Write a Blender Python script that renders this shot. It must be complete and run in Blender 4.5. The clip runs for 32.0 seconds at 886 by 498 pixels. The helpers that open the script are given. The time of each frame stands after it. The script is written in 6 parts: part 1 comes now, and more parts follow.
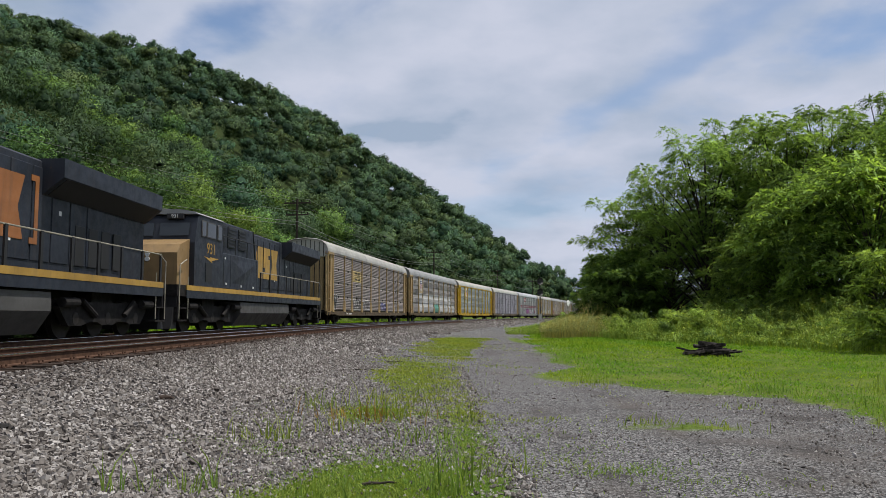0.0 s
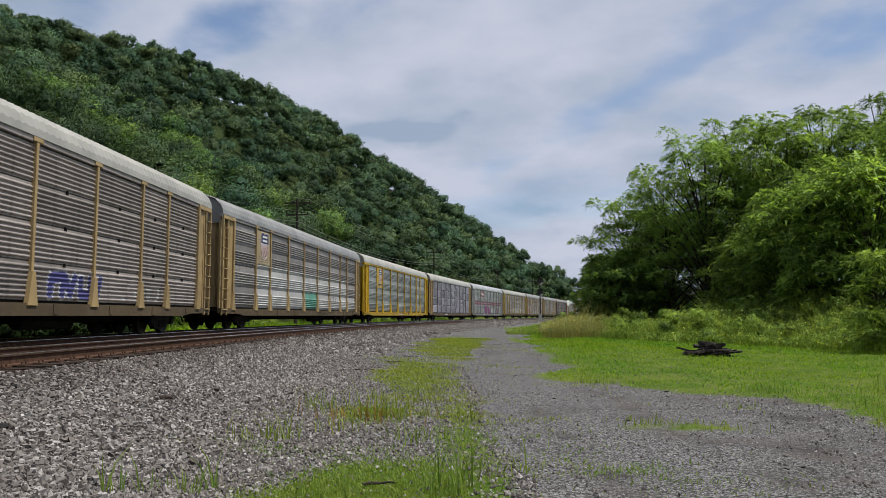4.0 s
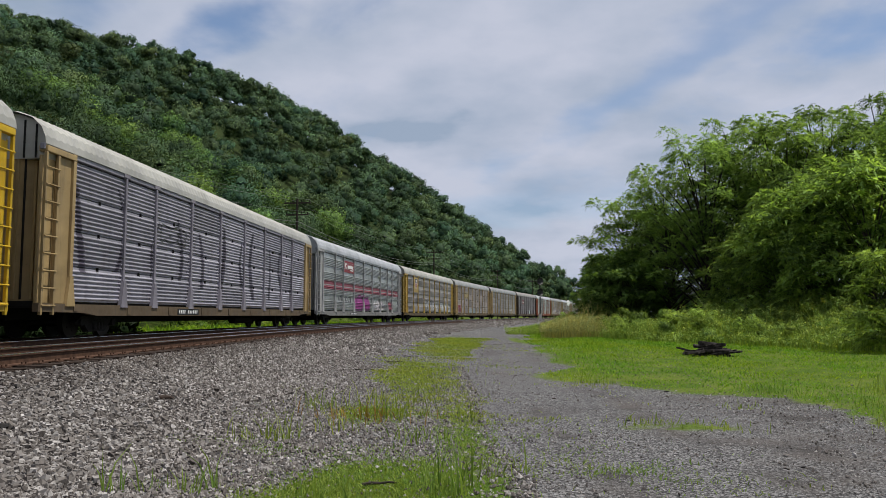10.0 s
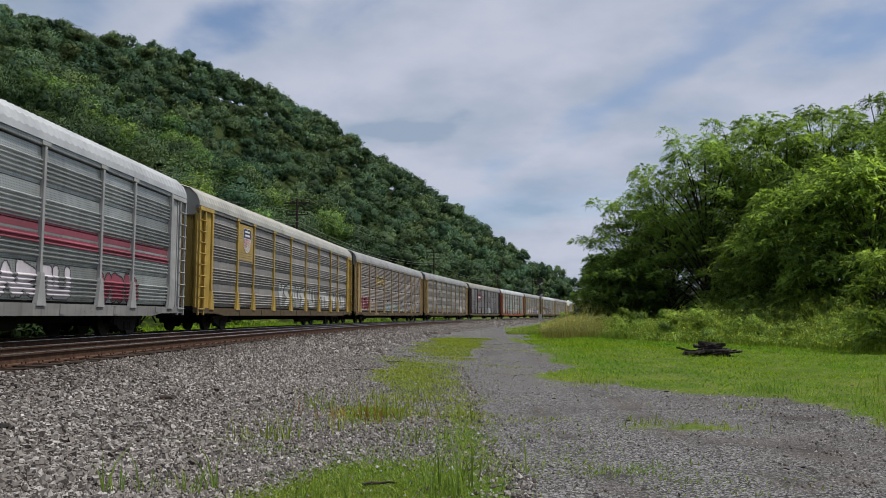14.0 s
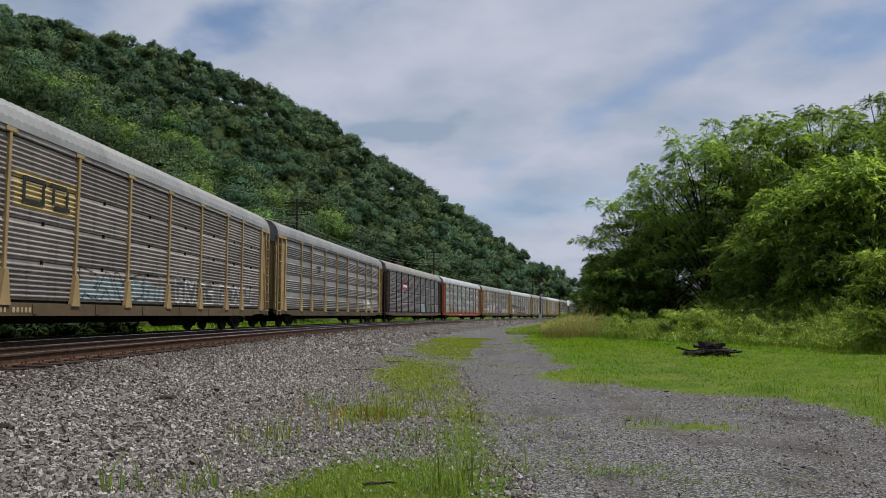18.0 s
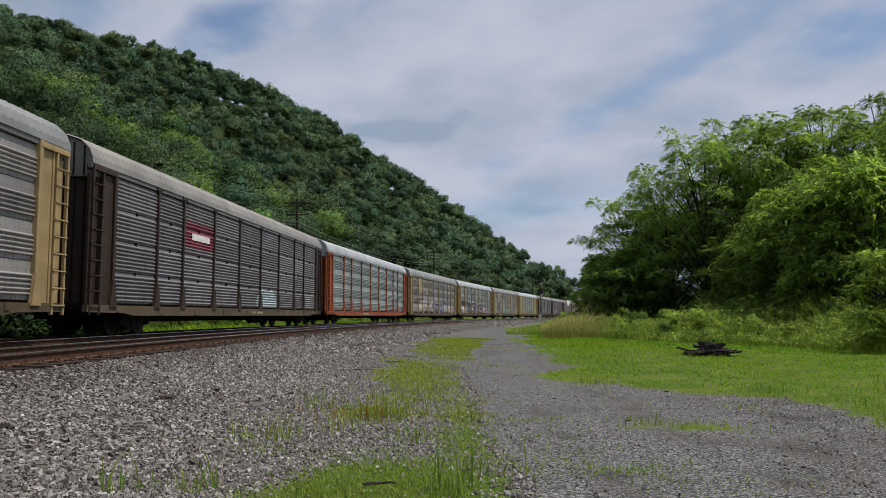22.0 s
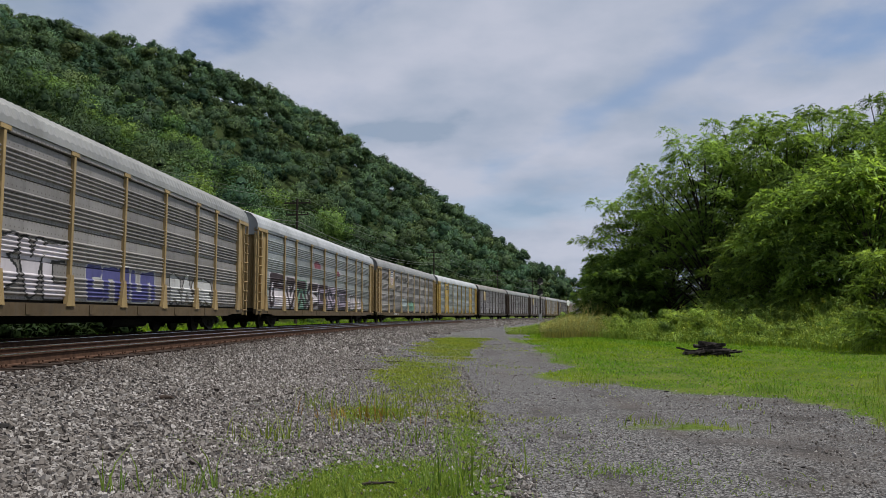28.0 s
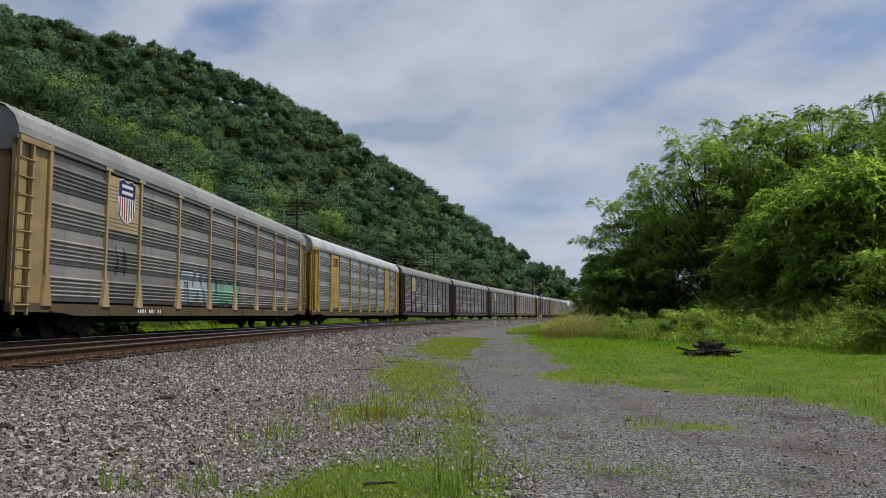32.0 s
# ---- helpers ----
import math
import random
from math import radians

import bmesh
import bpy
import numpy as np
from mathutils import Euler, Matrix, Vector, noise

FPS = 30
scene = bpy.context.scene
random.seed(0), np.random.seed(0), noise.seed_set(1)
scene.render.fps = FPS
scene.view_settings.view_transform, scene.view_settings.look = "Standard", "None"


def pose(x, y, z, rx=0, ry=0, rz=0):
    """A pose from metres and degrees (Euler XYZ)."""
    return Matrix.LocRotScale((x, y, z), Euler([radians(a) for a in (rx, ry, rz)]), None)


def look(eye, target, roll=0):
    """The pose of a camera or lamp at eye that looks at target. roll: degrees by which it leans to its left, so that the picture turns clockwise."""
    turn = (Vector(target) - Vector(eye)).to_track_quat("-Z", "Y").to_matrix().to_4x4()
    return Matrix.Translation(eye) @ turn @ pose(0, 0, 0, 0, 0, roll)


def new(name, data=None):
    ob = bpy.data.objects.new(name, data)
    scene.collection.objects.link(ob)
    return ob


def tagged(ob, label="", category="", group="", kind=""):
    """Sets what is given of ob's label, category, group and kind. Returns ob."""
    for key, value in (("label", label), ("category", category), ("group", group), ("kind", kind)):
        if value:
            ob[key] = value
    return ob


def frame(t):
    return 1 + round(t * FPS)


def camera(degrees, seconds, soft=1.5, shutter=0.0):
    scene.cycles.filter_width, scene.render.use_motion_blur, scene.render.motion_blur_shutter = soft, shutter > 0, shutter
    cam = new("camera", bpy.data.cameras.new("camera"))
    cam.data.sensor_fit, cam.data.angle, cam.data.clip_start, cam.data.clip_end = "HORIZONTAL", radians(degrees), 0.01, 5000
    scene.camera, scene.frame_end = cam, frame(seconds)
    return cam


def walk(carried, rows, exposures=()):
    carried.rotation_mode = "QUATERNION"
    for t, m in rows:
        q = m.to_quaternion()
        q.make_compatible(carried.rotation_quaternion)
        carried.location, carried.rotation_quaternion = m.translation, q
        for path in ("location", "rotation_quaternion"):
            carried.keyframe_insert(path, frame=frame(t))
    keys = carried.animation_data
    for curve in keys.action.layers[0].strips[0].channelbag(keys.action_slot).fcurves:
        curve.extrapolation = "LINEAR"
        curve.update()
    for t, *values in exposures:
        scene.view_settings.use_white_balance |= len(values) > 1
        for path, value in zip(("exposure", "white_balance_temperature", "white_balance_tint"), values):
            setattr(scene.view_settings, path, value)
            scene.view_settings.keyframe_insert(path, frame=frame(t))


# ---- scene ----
# The camera stands still beside a double-track line; the train comes along the far track.
CAM_Z = 0.61
cam = camera(60.0, 32.0, soft=0.4, shutter=0.0)
EYE = pose(0, 0, CAM_Z, 94.95, 0, 0.0)
walk(cam, [(0.0, EYE), (32.0, EYE)], [(0.0, 0.04), (4.0, -0.03), (12.0, -0.08), (19.0, -0.16), (32.0, -0.16)])

# ---- light ----
SUN_EL, SUN_AZ = 68.0, 96.0         # degrees; azimuth from the view axis to its right


def make_world():
    w = bpy.data.worlds.new("sky")
    scene.world = w
    w.use_nodes = True
    nt = w.node_tree
    nt.nodes.clear()
    N, L = nt.nodes.new, nt.links.new
    out, bg = N("ShaderNodeOutputWorld"), N("ShaderNodeBackground")
    sky = N("ShaderNodeTexSky")
    sky.sky_type, sky.sun_disc = "NISHITA", False
    sky.sun_elevation, sky.sun_rotation = radians(SUN_EL), radians(SUN_AZ)
    sky.altitude, sky.air_density, sky.dust_density, sky.ozone_density = 100, 1.0, 0.4, 4.0
    dim = N("ShaderNodeVectorMath")
    dim.operation = "SCALE"
    dim.inputs["Scale"].default_value = 0.12
    L(sky.outputs[0], dim.inputs[0])
    tc, sep = N("ShaderNodeTexCoord"), N("ShaderNodeSeparateXYZ")
    L(tc.outputs["Generated"], sep.inputs[0])
    # a cloud deck: the direction laid out on a plane overhead
    up = N("ShaderNodeMath")
    up.operation = "ADD"
    up.inputs[1].default_value = 0.22
    L(sep.outputs["Z"], up.inputs[0])
    mx = N("ShaderNodeMath")
    mx.operation = "MAXIMUM"
    mx.inputs[1].default_value = 0.1
    L(up.outputs[0], mx.inputs[0])
    plane = N("ShaderNodeVectorMath")
    plane.operation = "DIVIDE"
    cb = N("ShaderNodeCombineXYZ")
    for i in range(3):
        L(mx.outputs[0], cb.inputs[i])
    L(tc.outputs["Generated"], plane.inputs[0])
    L(cb.outputs[0], plane.inputs[1])
    def laid(angle, stretch, shift=(0, 0, 0)):
        """The deck turned by an angle, then stretched."""
        one, two = N("ShaderNodeMapping"), N("ShaderNodeMapping")
        one.vector_type = two.vector_type = "POINT"
        one.inputs["Location"].default_value = shift
        one.inputs["Rotation"].default_value = (0, 0, 0)
        mid = N("ShaderNodeMapping")
        mid.inputs["Rotation"].default_value = (0, 0, radians(angle))
        two.inputs["Scale"].default_value = stretch
        L(plane.outputs[0], one.inputs[0])
        L(one.outputs[0], mid.inputs[0])
        L(mid.outputs[0], two.inputs[0])
        return two.outputs[0]

    def spot(x, y, angle, la, lb, amp):
        """A soft long patch of the deck, centred at (x, y)."""
        v = laid(angle, (1 / la, 1 / lb, 0), (-x, -y, 0))
        wob = N("ShaderNodeVectorMath")
        wob.operation = "ADD"
        L(v, wob.inputs[0])
        L(stir.outputs[0], wob.inputs[1])
        ln = N("ShaderNodeVectorMath")
        ln.operation = "LENGTH"
        L(wob.outputs[0], ln.inputs[0])
        r = N("ShaderNodeMapRange")
        r.interpolation_type = "SMOOTHSTEP"
        for k, val in (("From Min", 1.5), ("From Max", 0.1), ("To Min", 0.0), ("To Max", amp)):
            r.inputs[k].default_value = val
        L(ln.outputs["Value"], r.inputs["Value"])
        return r.outputs[0]

    def plus(a, b, op="ADD"):
        m = N("ShaderNodeMath")
        m.operation = op
        L(a, m.inputs[0])
        L(b, m.inputs[1])
        return m.outputs[0]

    wisp = N("ShaderNodeTexNoise")
    wisp.inputs["Scale"].default_value, wisp.inputs["Detail"].default_value = 4.2, 8
    L(plane.outputs[0], wisp.inputs["Vector"])
    mid0 = N("ShaderNodeVectorMath")
    mid0.operation = "SUBTRACT"
    mid0.inputs[1].default_value = (0.5, 0.5, 0.5)
    L(wisp.outputs["Color"], mid0.inputs[0])
    stir = N("ShaderNodeVectorMath")
    stir.operation = "MULTIPLY"
    stir.inputs[1].default_value = (3.2, 3.2, 0.0)
    L(mid0.outputs[0], stir.inputs[0])
    big = N("ShaderNodeTexNoise")
    big.inputs["Scale"].default_value, big.inputs["Detail"].default_value = 1.2, 6
    big.inputs["Roughness"].default_value, big.inputs["Distortion"].default_value = 0.55, 0.3
    L(laid(63, (0.7, 1.5, 1.0), (0.4, 0.2, 0)), big.inputs["Vector"])
    deck = N("ShaderNodeMapRange")
    deck.interpolation_type = "SMOOTHSTEP"
    deck.inputs["From Min"].default_value, deck.inputs["From Max"].default_value = 0.28, 0.46
    deck.inputs["To Min"].default_value, deck.inputs["To Max"].default_value = 0.35, 0.98
    L(big.outputs["Fac"], deck.inputs["Value"])
    # breaks in the deck
    gaps = spot(0.52, 1.76, 63, 0.62, 0.075, 0.55)
    for g in ((0.98, 1.42, 60, 0.40, 0.16, 0.75), (-0.46, 1.60, 40, 0.14, 0.07, 0.85), (-0.66, 1.36, 70, 0.20, 0.07, 0.6), (0.2, 2.75, 10, 0.7, 0.25, 0.35), (-1.7, -0.6, 50, 0.5, 0.2, 0.7), (1.6, -0.9, 20, 0.6, 0.25, 0.7)):
        gaps = plus(gaps, spot(*g))
    cover = N("ShaderNodeMath")
    cover.operation, cover.use_clamp = "SUBTRACT", True
    L(deck.outputs[0], cover.inputs[0])
    L(gaps, cover.inputs[1])
    dusk = plus(spot(-0.12, 2.13, 0, 0.15, 0.10, 0.40), spot(0.32, 2.75, 0, 0.12, 0.10, 0.3))
    fine = N("ShaderNodeTexNoise")
    fine.inputs["Scale"].default_value, fine.inputs["Detail"].default_value = 2.6, 6
    L(plane.outputs[0], fine.inputs["Vector"])
    tone = N("ShaderNodeValToRGB")
    e = tone.color_ramp.elements
    e[0].position, e[0].color = 0.22, (0.34, 0.42, 0.55, 1)
    e[1].position, e[1].color = 0.60, (0.570, 0.605, 0.722, 1)
    L(plus(fine.outputs["Fac"], dusk, "SUBTRACT"), tone.inputs[0])
    mix = N("ShaderNodeMix")
    mix.data_type = "RGBA"
    L(cover.outputs[0], mix.inputs["Factor"])
    L(dim.outputs[0], mix.inputs["A"])
    L(tone.outputs[0], mix.inputs["B"])
    L(mix.outputs["Result"], bg.inputs["Color"])
    bg.inputs["Strength"].default_value = 1.0
    L(bg.outputs[0], out.inputs[0])


make_world()
sun = new("sun", bpy.data.lights.new("sun", "SUN"))
sun.data.energy, sun.data.angle, sun.data.color = 4.6, radians(0.6), (1.0, 0.96, 0.88)
_e, _a = radians(SUN_EL), radians(SUN_AZ)
SUN_DIR = Vector((math.sin(_a) * math.cos(_e), math.cos(_a) * math.cos(_e), math.sin(_e)))
sun.matrix_basis = look(SUN_DIR * 200, (0, 0, 0))


# ---- materials ----
def nodes(name):
    m = bpy.data.materials.new(name)
    m.use_nodes = True
    return m, m.node_tree, m.node_tree.nodes["Principled BSDF"]


def noise_fac(nt, scale, detail=4, rough=0.55, coord="Object", stretch=(1, 1, 1)):
    N, L = nt.nodes.new, nt.links.new
    tc, mp, tx = N("ShaderNodeTexCoord"), N("ShaderNodeMapping"), N("ShaderNodeTexNoise")
    mp.inputs["Scale"].default_value = stretch
    tx.inputs["Scale"].default_value, tx.inputs["Detail"].default_value, tx.inputs["Roughness"].default_value = scale, detail, rough
    L(tc.outputs[coord], mp.inputs[0])
    L(mp.outputs[0], tx.inputs["Vector"])
    return tx.outputs["Fac"]


def ranged(nt, val, a, b, lo=0.0, hi=1.0):
    r = nt.nodes.new("ShaderNodeMapRange")
    r.interpolation_type = "SMOOTHSTEP"
    for k, v in (("From Min", a), ("From Max", b), ("To Min", lo), ("To Max", hi)):
        r.inputs[k].default_value = v
    nt.links.new(val, r.inputs["Value"])
    return r.outputs[0]


def blend(nt, fac, a, b, mode="MIX"):
    m = nt.nodes.new("ShaderNodeMix")
    m.data_type, m.blend_type = "RGBA", mode
    for key, v in (("Factor", fac), ("A", a), ("B", b)):
        if isinstance(v, (float, int)):
            m.inputs[key].default_value = v
        elif isinstance(v, tuple):
            m.inputs[key].default_value = (*v, 1)
        else:
            nt.links.new(v, m.inputs[key])
    return m.outputs["Result"]


def bump(nt, bsdf, val, strength, dist):
    b = nt.nodes.new("ShaderNodeBump")
    b.inputs["Strength"].default_value, b.inputs["Distance"].default_value = strength, dist
    nt.links.new(val, b.inputs["Height"])
    nt.links.new(b.outputs[0], bsdf.inputs["Normal"])


def shade(c, k):
    return tuple(min(1.0, v * k) for v in c)


def painted(name, c, rust=(0.10, 0.055, 0.03), wear=0.35, rough=0.5, metal=0.0, streak=True):
    """Weathered coat: broad fading, downward dirt streaks, rust spots."""
    m, nt, p = nodes(name)
    col = blend(nt, ranged(nt, noise_fac(nt, 0.9, 5), 0.3, 0.75), c, shade(c, 0.72))
    if streak:
        col = blend(nt, ranged(nt, noise_fac(nt, 1.1, 3, 0.5, stretch=(0.30, 1.0, 1.4)), 0.35, 0.65, 0.0, 0.45), col, shade(c, 0.55))
        s = noise_fac(nt, 5.0, 5, 0.65, stretch=(1.0, 1.0, 0.10))
        col = blend(nt, ranged(nt, s, 0.48, 0.78, 0, 0.65 * wear + 0.12), col, (0.06, 0.05, 0.045))
    r = noise_fac(nt, 3.2, 8, 0.7)
    col = blend(nt, ranged(nt, r, 0.60, 0.72, 0, wear), col, rust)
    rnd = nt.nodes.new("ShaderNodeObjectInfo")
    k = ranged(nt, rnd.outputs["Random"], 0, 1, 0.0, 0.34 if "galv" in name else 0.16)
    col = blend(nt, k, col, (0.02, 0.02, 0.02))
    nt.links.new(col, p.inputs["Base Color"])
    nt.links.new(ranged(nt, r, 0.3, 0.8, rough - 0.1, rough + 0.25), p.inputs["Roughness"])
    p.inputs["Metallic"].default_value = metal
    p.inputs["Specular IOR Level"].default_value = 0.3
    bump(nt, p, noise_fac(nt, 22, 4), 0.12, 0.01)
    return m


def plain(name, c, rough=0.6, metal=0.0, var=0.25, scale=4.0):
    m, nt, p = nodes(name)
    n = noise_fac(nt, scale, 6, 0.6)
    nt.links.new(blend(nt, ranged(nt, n, 0.3, 0.7), shade(c, 1 + var * 0.5), shade(c, 1 - var)), p.inputs["Base Color"])
    p.inputs["Roughness"].default_value, p.inputs["Metallic"].default_value = rough, metal
    if rough > 0.6:
        p.inputs["Specular IOR Level"].default_value = 0.12
    bump(nt, p, noise_fac(nt, scale * 8, 3), 0.15, 0.01)
    return m


def leafy(name, dark, light, gloss=0.45, through_light=0.35, grain=0.0):
    """Leaves: colour by the 'tone' of each leaf and the 'hue' of each plant."""
    m = bpy.data.materials.new(name)
    m.use_nodes = True
    nt = m.node_tree
    nt.nodes.clear()
    N, L = nt.nodes.new, nt.links.new
    tone, hue = N("ShaderNodeAttribute"), N("ShaderNodeAttribute")
    tone.attribute_name, hue.attribute_name = "tone", "hue"
    a = blend(nt, tone.outputs["Fac"], dark, light)
    warm = blend(nt, hue.outputs["Fac"], (0.72, 0.95, 1.0), (1.35, 1.15, 0.75))
    col = blend(nt, 1.0, a, warm, "MULTIPLY")
    if grain:
        # leaf masses: light and dark sprays
        k = ranged(nt, noise_fac(nt, grain, 6, 0.7), 0.34, 0.66, 0.0, 1.0)
        col = blend(nt, 1.0, col, blend(nt, k, (0.66, 0.70, 0.76), (1.34, 1.30, 1.22)), "MULTIPLY")
    d, t, g, mx, mx2, out = N("ShaderNodeBsdfDiffuse"), N("ShaderNodeBsdfTranslucent"), N("ShaderNodeBsdfGlossy"), N("ShaderNodeMixShader"), N("ShaderNodeMixShader"), N("ShaderNodeOutputMaterial")
    L(col, d.inputs["Color"])
    L(blend(nt, 1.0, col, (1.25, 1.25, 0.55), "MULTIPLY"), t.inputs["Color"])
    g.inputs["Roughness"].default_value = gloss
    g.inputs["Color"].default_value = (0.9, 0.95, 1, 1)
    mx.inputs[0].default_value, mx2.inputs[0].default_value = through_light, 0.006
    L(d.outputs[0], mx.inputs[1])
    L(t.outputs[0], mx.inputs[2])
    L(mx.outputs[0], mx2.inputs[1])
    L(g.outputs[0], mx2.inputs[2])
    L(mx2.outputs[0], out.inputs[0])
    return m


M = {}
M["leaf_hill"] = leafy("leaf_hill", (0.022, 0.040, 0.024), (0.112, 0.166, 0.090), 0.5, 0.14, 0.5)
M["leaf_slope"] = leafy("leaf_slope", (0.030, 0.060, 0.024), (0.185, 0.295, 0.095), 0.5, 0.25, 0.8)
M["leaf_near"] = leafy("leaf_near", (0.060, 0.100, 0.032), (0.350, 0.500, 0.150), 0.45, 0.50, 2.5)
M["leaf_lime"] = leafy("leaf_lime", (0.080, 0.130, 0.036), (0.410, 0.570, 0.165), 0.45, 0.50, 2.5)
# darker copy of leaf_near; paints shade into the low left and rear trees
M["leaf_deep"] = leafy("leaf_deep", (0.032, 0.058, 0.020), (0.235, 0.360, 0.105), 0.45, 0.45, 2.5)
# near-black leaves: the shade behind the train is put into the colour
M["leaf_shaded"] = leafy("leaf_shaded", (0.008, 0.015, 0.006), (0.030, 0.048, 0.016), 0.5, 0.1)
M["grass"] = leafy("grass", (0.105, 0.160, 0.032), (0.270, 0.340, 0.090), 0.45, 0.45)
M["weed"] = leafy("weed", (0.085, 0.135, 0.030), (0.300, 0.390, 0.110), 0.45, 0.45)
M["lawn"] = leafy("lawn", (0.070, 0.145, 0.012), (0.245, 0.365, 0.040), 0.45, 0.55)
M["dry"] = leafy("dry_grass", (0.13, 0.075, 0.035), (0.28, 0.19, 0.08))
M["straw"] = leafy("straw", (0.19, 0.19, 0.085), (0.46, 0.43, 0.22))
M["bark"] = plain("bark", (0.045, 0.036, 0.030), 0.9, 0, 0.5, 6)
M["steel_dark"] = plain("steel_dark", (0.022, 0.020, 0.019), 0.7, 0.0, 0.5, 5)
M["under"] = plain("under", (0.012, 0.011, 0.010), 0.8, 0.0, 0.4, 3)
M["rail_side"] = plain("rail_side", (0.085, 0.047, 0.031), 0.8, 0.0, 0.4, 9)
M["rail_head"] = plain("rail_head", (0.68, 0.67, 0.66), 0.24, 1.0, 0.15, 3)
M["tie"] = plain("tie", (0.040, 0.028, 0.022), 0.9, 0, 0.5, 7)
M["pole_wood"] = plain("pole_wood", (0.055, 0.044, 0.036), 0.9, 0, 0.4, 5)
M["wire"] = plain("wire", (0.20, 0.20, 0.20), 0.5, 0.2, 0.1, 3)
M["black"] = plain("black", (0.012, 0.012, 0.013), 0.6, 0, 0.2, 3)
M["white"] = plain("white", (0.72, 0.72, 0.70), 0.6, 0, 0.2, 3)
M["plank"] = plain("plank", (0.042, 0.036, 0.033), 0.9, 0, 0.7, 8)


def stone_mat():
    m, nt, p = nodes("ballast_stone")
    at = nt.nodes.new("ShaderNodeAttribute")
    at.attribute_name = "tone"
    r = nt.nodes.new("ShaderNodeValToRGB")
    e = r.color_ramp.elements
    e[0].position, e[0].color = 0.0, (0.024, 0.019, 0.017, 1)
    e[1].position, e[1].color = 1.0, (0.48, 0.455, 0.435, 1)
    x = e.new(0.55)
    x.color = (0.152, 0.136, 0.125, 1)
    nt.links.new(at.outputs["Fac"], r.inputs[0])
    col = blend(nt, ranged(nt, noise_fac(nt, 30, 4), 0.35, 0.7, 0, 0.5), r.outputs[0], (0.15, 0.13, 0.115))
    # brown brake dust and rust beside the rails; under the train, grime with its shadow painted in
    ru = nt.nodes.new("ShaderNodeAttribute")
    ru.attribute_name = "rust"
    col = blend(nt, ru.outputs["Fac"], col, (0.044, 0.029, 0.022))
    nt.links.new(col, p.inputs["Base Color"])
    p.inputs["Roughness"].default_value = 0.85
    p.inputs["Specular IOR Level"].default_value = 0.15
    return m


def ground_mat():
    """One sheet: crushed stone by the tracks, fine gravel and dirt on the lane, turf elsewhere; shares set per point."""
    m, nt, p = nodes("ground")
    N, L = nt.nodes.new, nt.links.new
    tc = N("ShaderNodeTexCoord")

    def att(n):
        a = N("ShaderNodeAttribute")
        a.attribute_name = n
        return a.outputs["Fac"]

    def cells(scale, lo, mid, hi):
        v = N("ShaderNodeTexVoronoi")
        v.inputs["Scale"].default_value = scale
        L(tc.outputs["Object"], v.inputs["Vector"])
        s = N("ShaderNodeSeparateXYZ")
        L(v.outputs["Color"], s.inputs[0])
        r = N("ShaderNodeValToRGB")
        r.color_ramp.elements[0].color, r.color_ramp.elements[1].color = (*lo, 1), (*hi, 1)
        r.color_ramp.elements.new(0.55).color = (*mid, 1)
        L(s.outputs[0], r.inputs[0])
        return r.outputs[0], v.outputs["Distance"]

    # ballast cells kept near-black: painted shade for the gaps between loose stones
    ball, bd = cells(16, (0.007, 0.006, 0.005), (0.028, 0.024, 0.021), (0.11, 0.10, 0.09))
    fine, fd = cells(52, (0.022, 0.021, 0.022), (0.098, 0.095, 0.095), (0.280, 0.273, 0.270))
    dirt = blend(nt, ranged(nt, noise_fac(nt, 0.7, 6, 0.6), 0.35, 0.65), (0.100, 0.088, 0.080), (0.048, 0.042, 0.040))
    trod = N("ShaderNodeMath")
    trod.operation = "ADD"
    L(noise_fac(nt, 0.9, 5, 0.65), trod.inputs[0])
    L(att("dirt"), trod.inputs[1])
    lane = blend(nt, ranged(nt, trod.outputs[0], 0.46, 0.78, 0.0, 0.8), fine, dirt)
    turf = blend(nt, ranged(nt, noise_fac(nt, 0.8, 7, 0.7), 0.36, 0.64), (0.066, 0.120, 0.014), (0.150, 0.180, 0.036))
    turf = blend(nt, ranged(nt, noise_fac(nt, 18, 6, 0.8), 0.42, 0.62, 0, 0.8), turf, (0.045, 0.068, 0.012))
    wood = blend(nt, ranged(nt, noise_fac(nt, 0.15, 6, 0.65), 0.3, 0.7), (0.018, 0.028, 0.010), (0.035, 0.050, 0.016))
    edge = noise_fac(nt, 2.2, 7, 0.68)

    def cut(share, soft=0.10):
        # the share of each cover, frayed by noise
        s = N("ShaderNodeMath")
        s.operation = "ADD"
        L(share, s.inputs[0])
        L(edge, s.inputs[1])
        return ranged(nt, s.outputs[0], 1.0 - soft, 1.0 + soft)

    col = blend(nt, cut(att("turf"), 0.12), lane, turf)
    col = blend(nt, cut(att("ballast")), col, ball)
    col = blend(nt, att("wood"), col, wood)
    L(col, p.inputs["Base Color"])
    p.inputs["Roughness"].default_value = 0.95
    p.inputs["Specular IOR Level"].default_value = 0.06
    h = N("ShaderNodeMix")
    L(att("ballast"), h.inputs["Factor"])
    L(fd, h.inputs["A"])
    L(bd, h.inputs["B"])
    bump(nt, p, h.outputs["Result"], 0.7, 0.02)
    return m


M["stone"] = stone_mat()
M["ground"] = ground_mat()


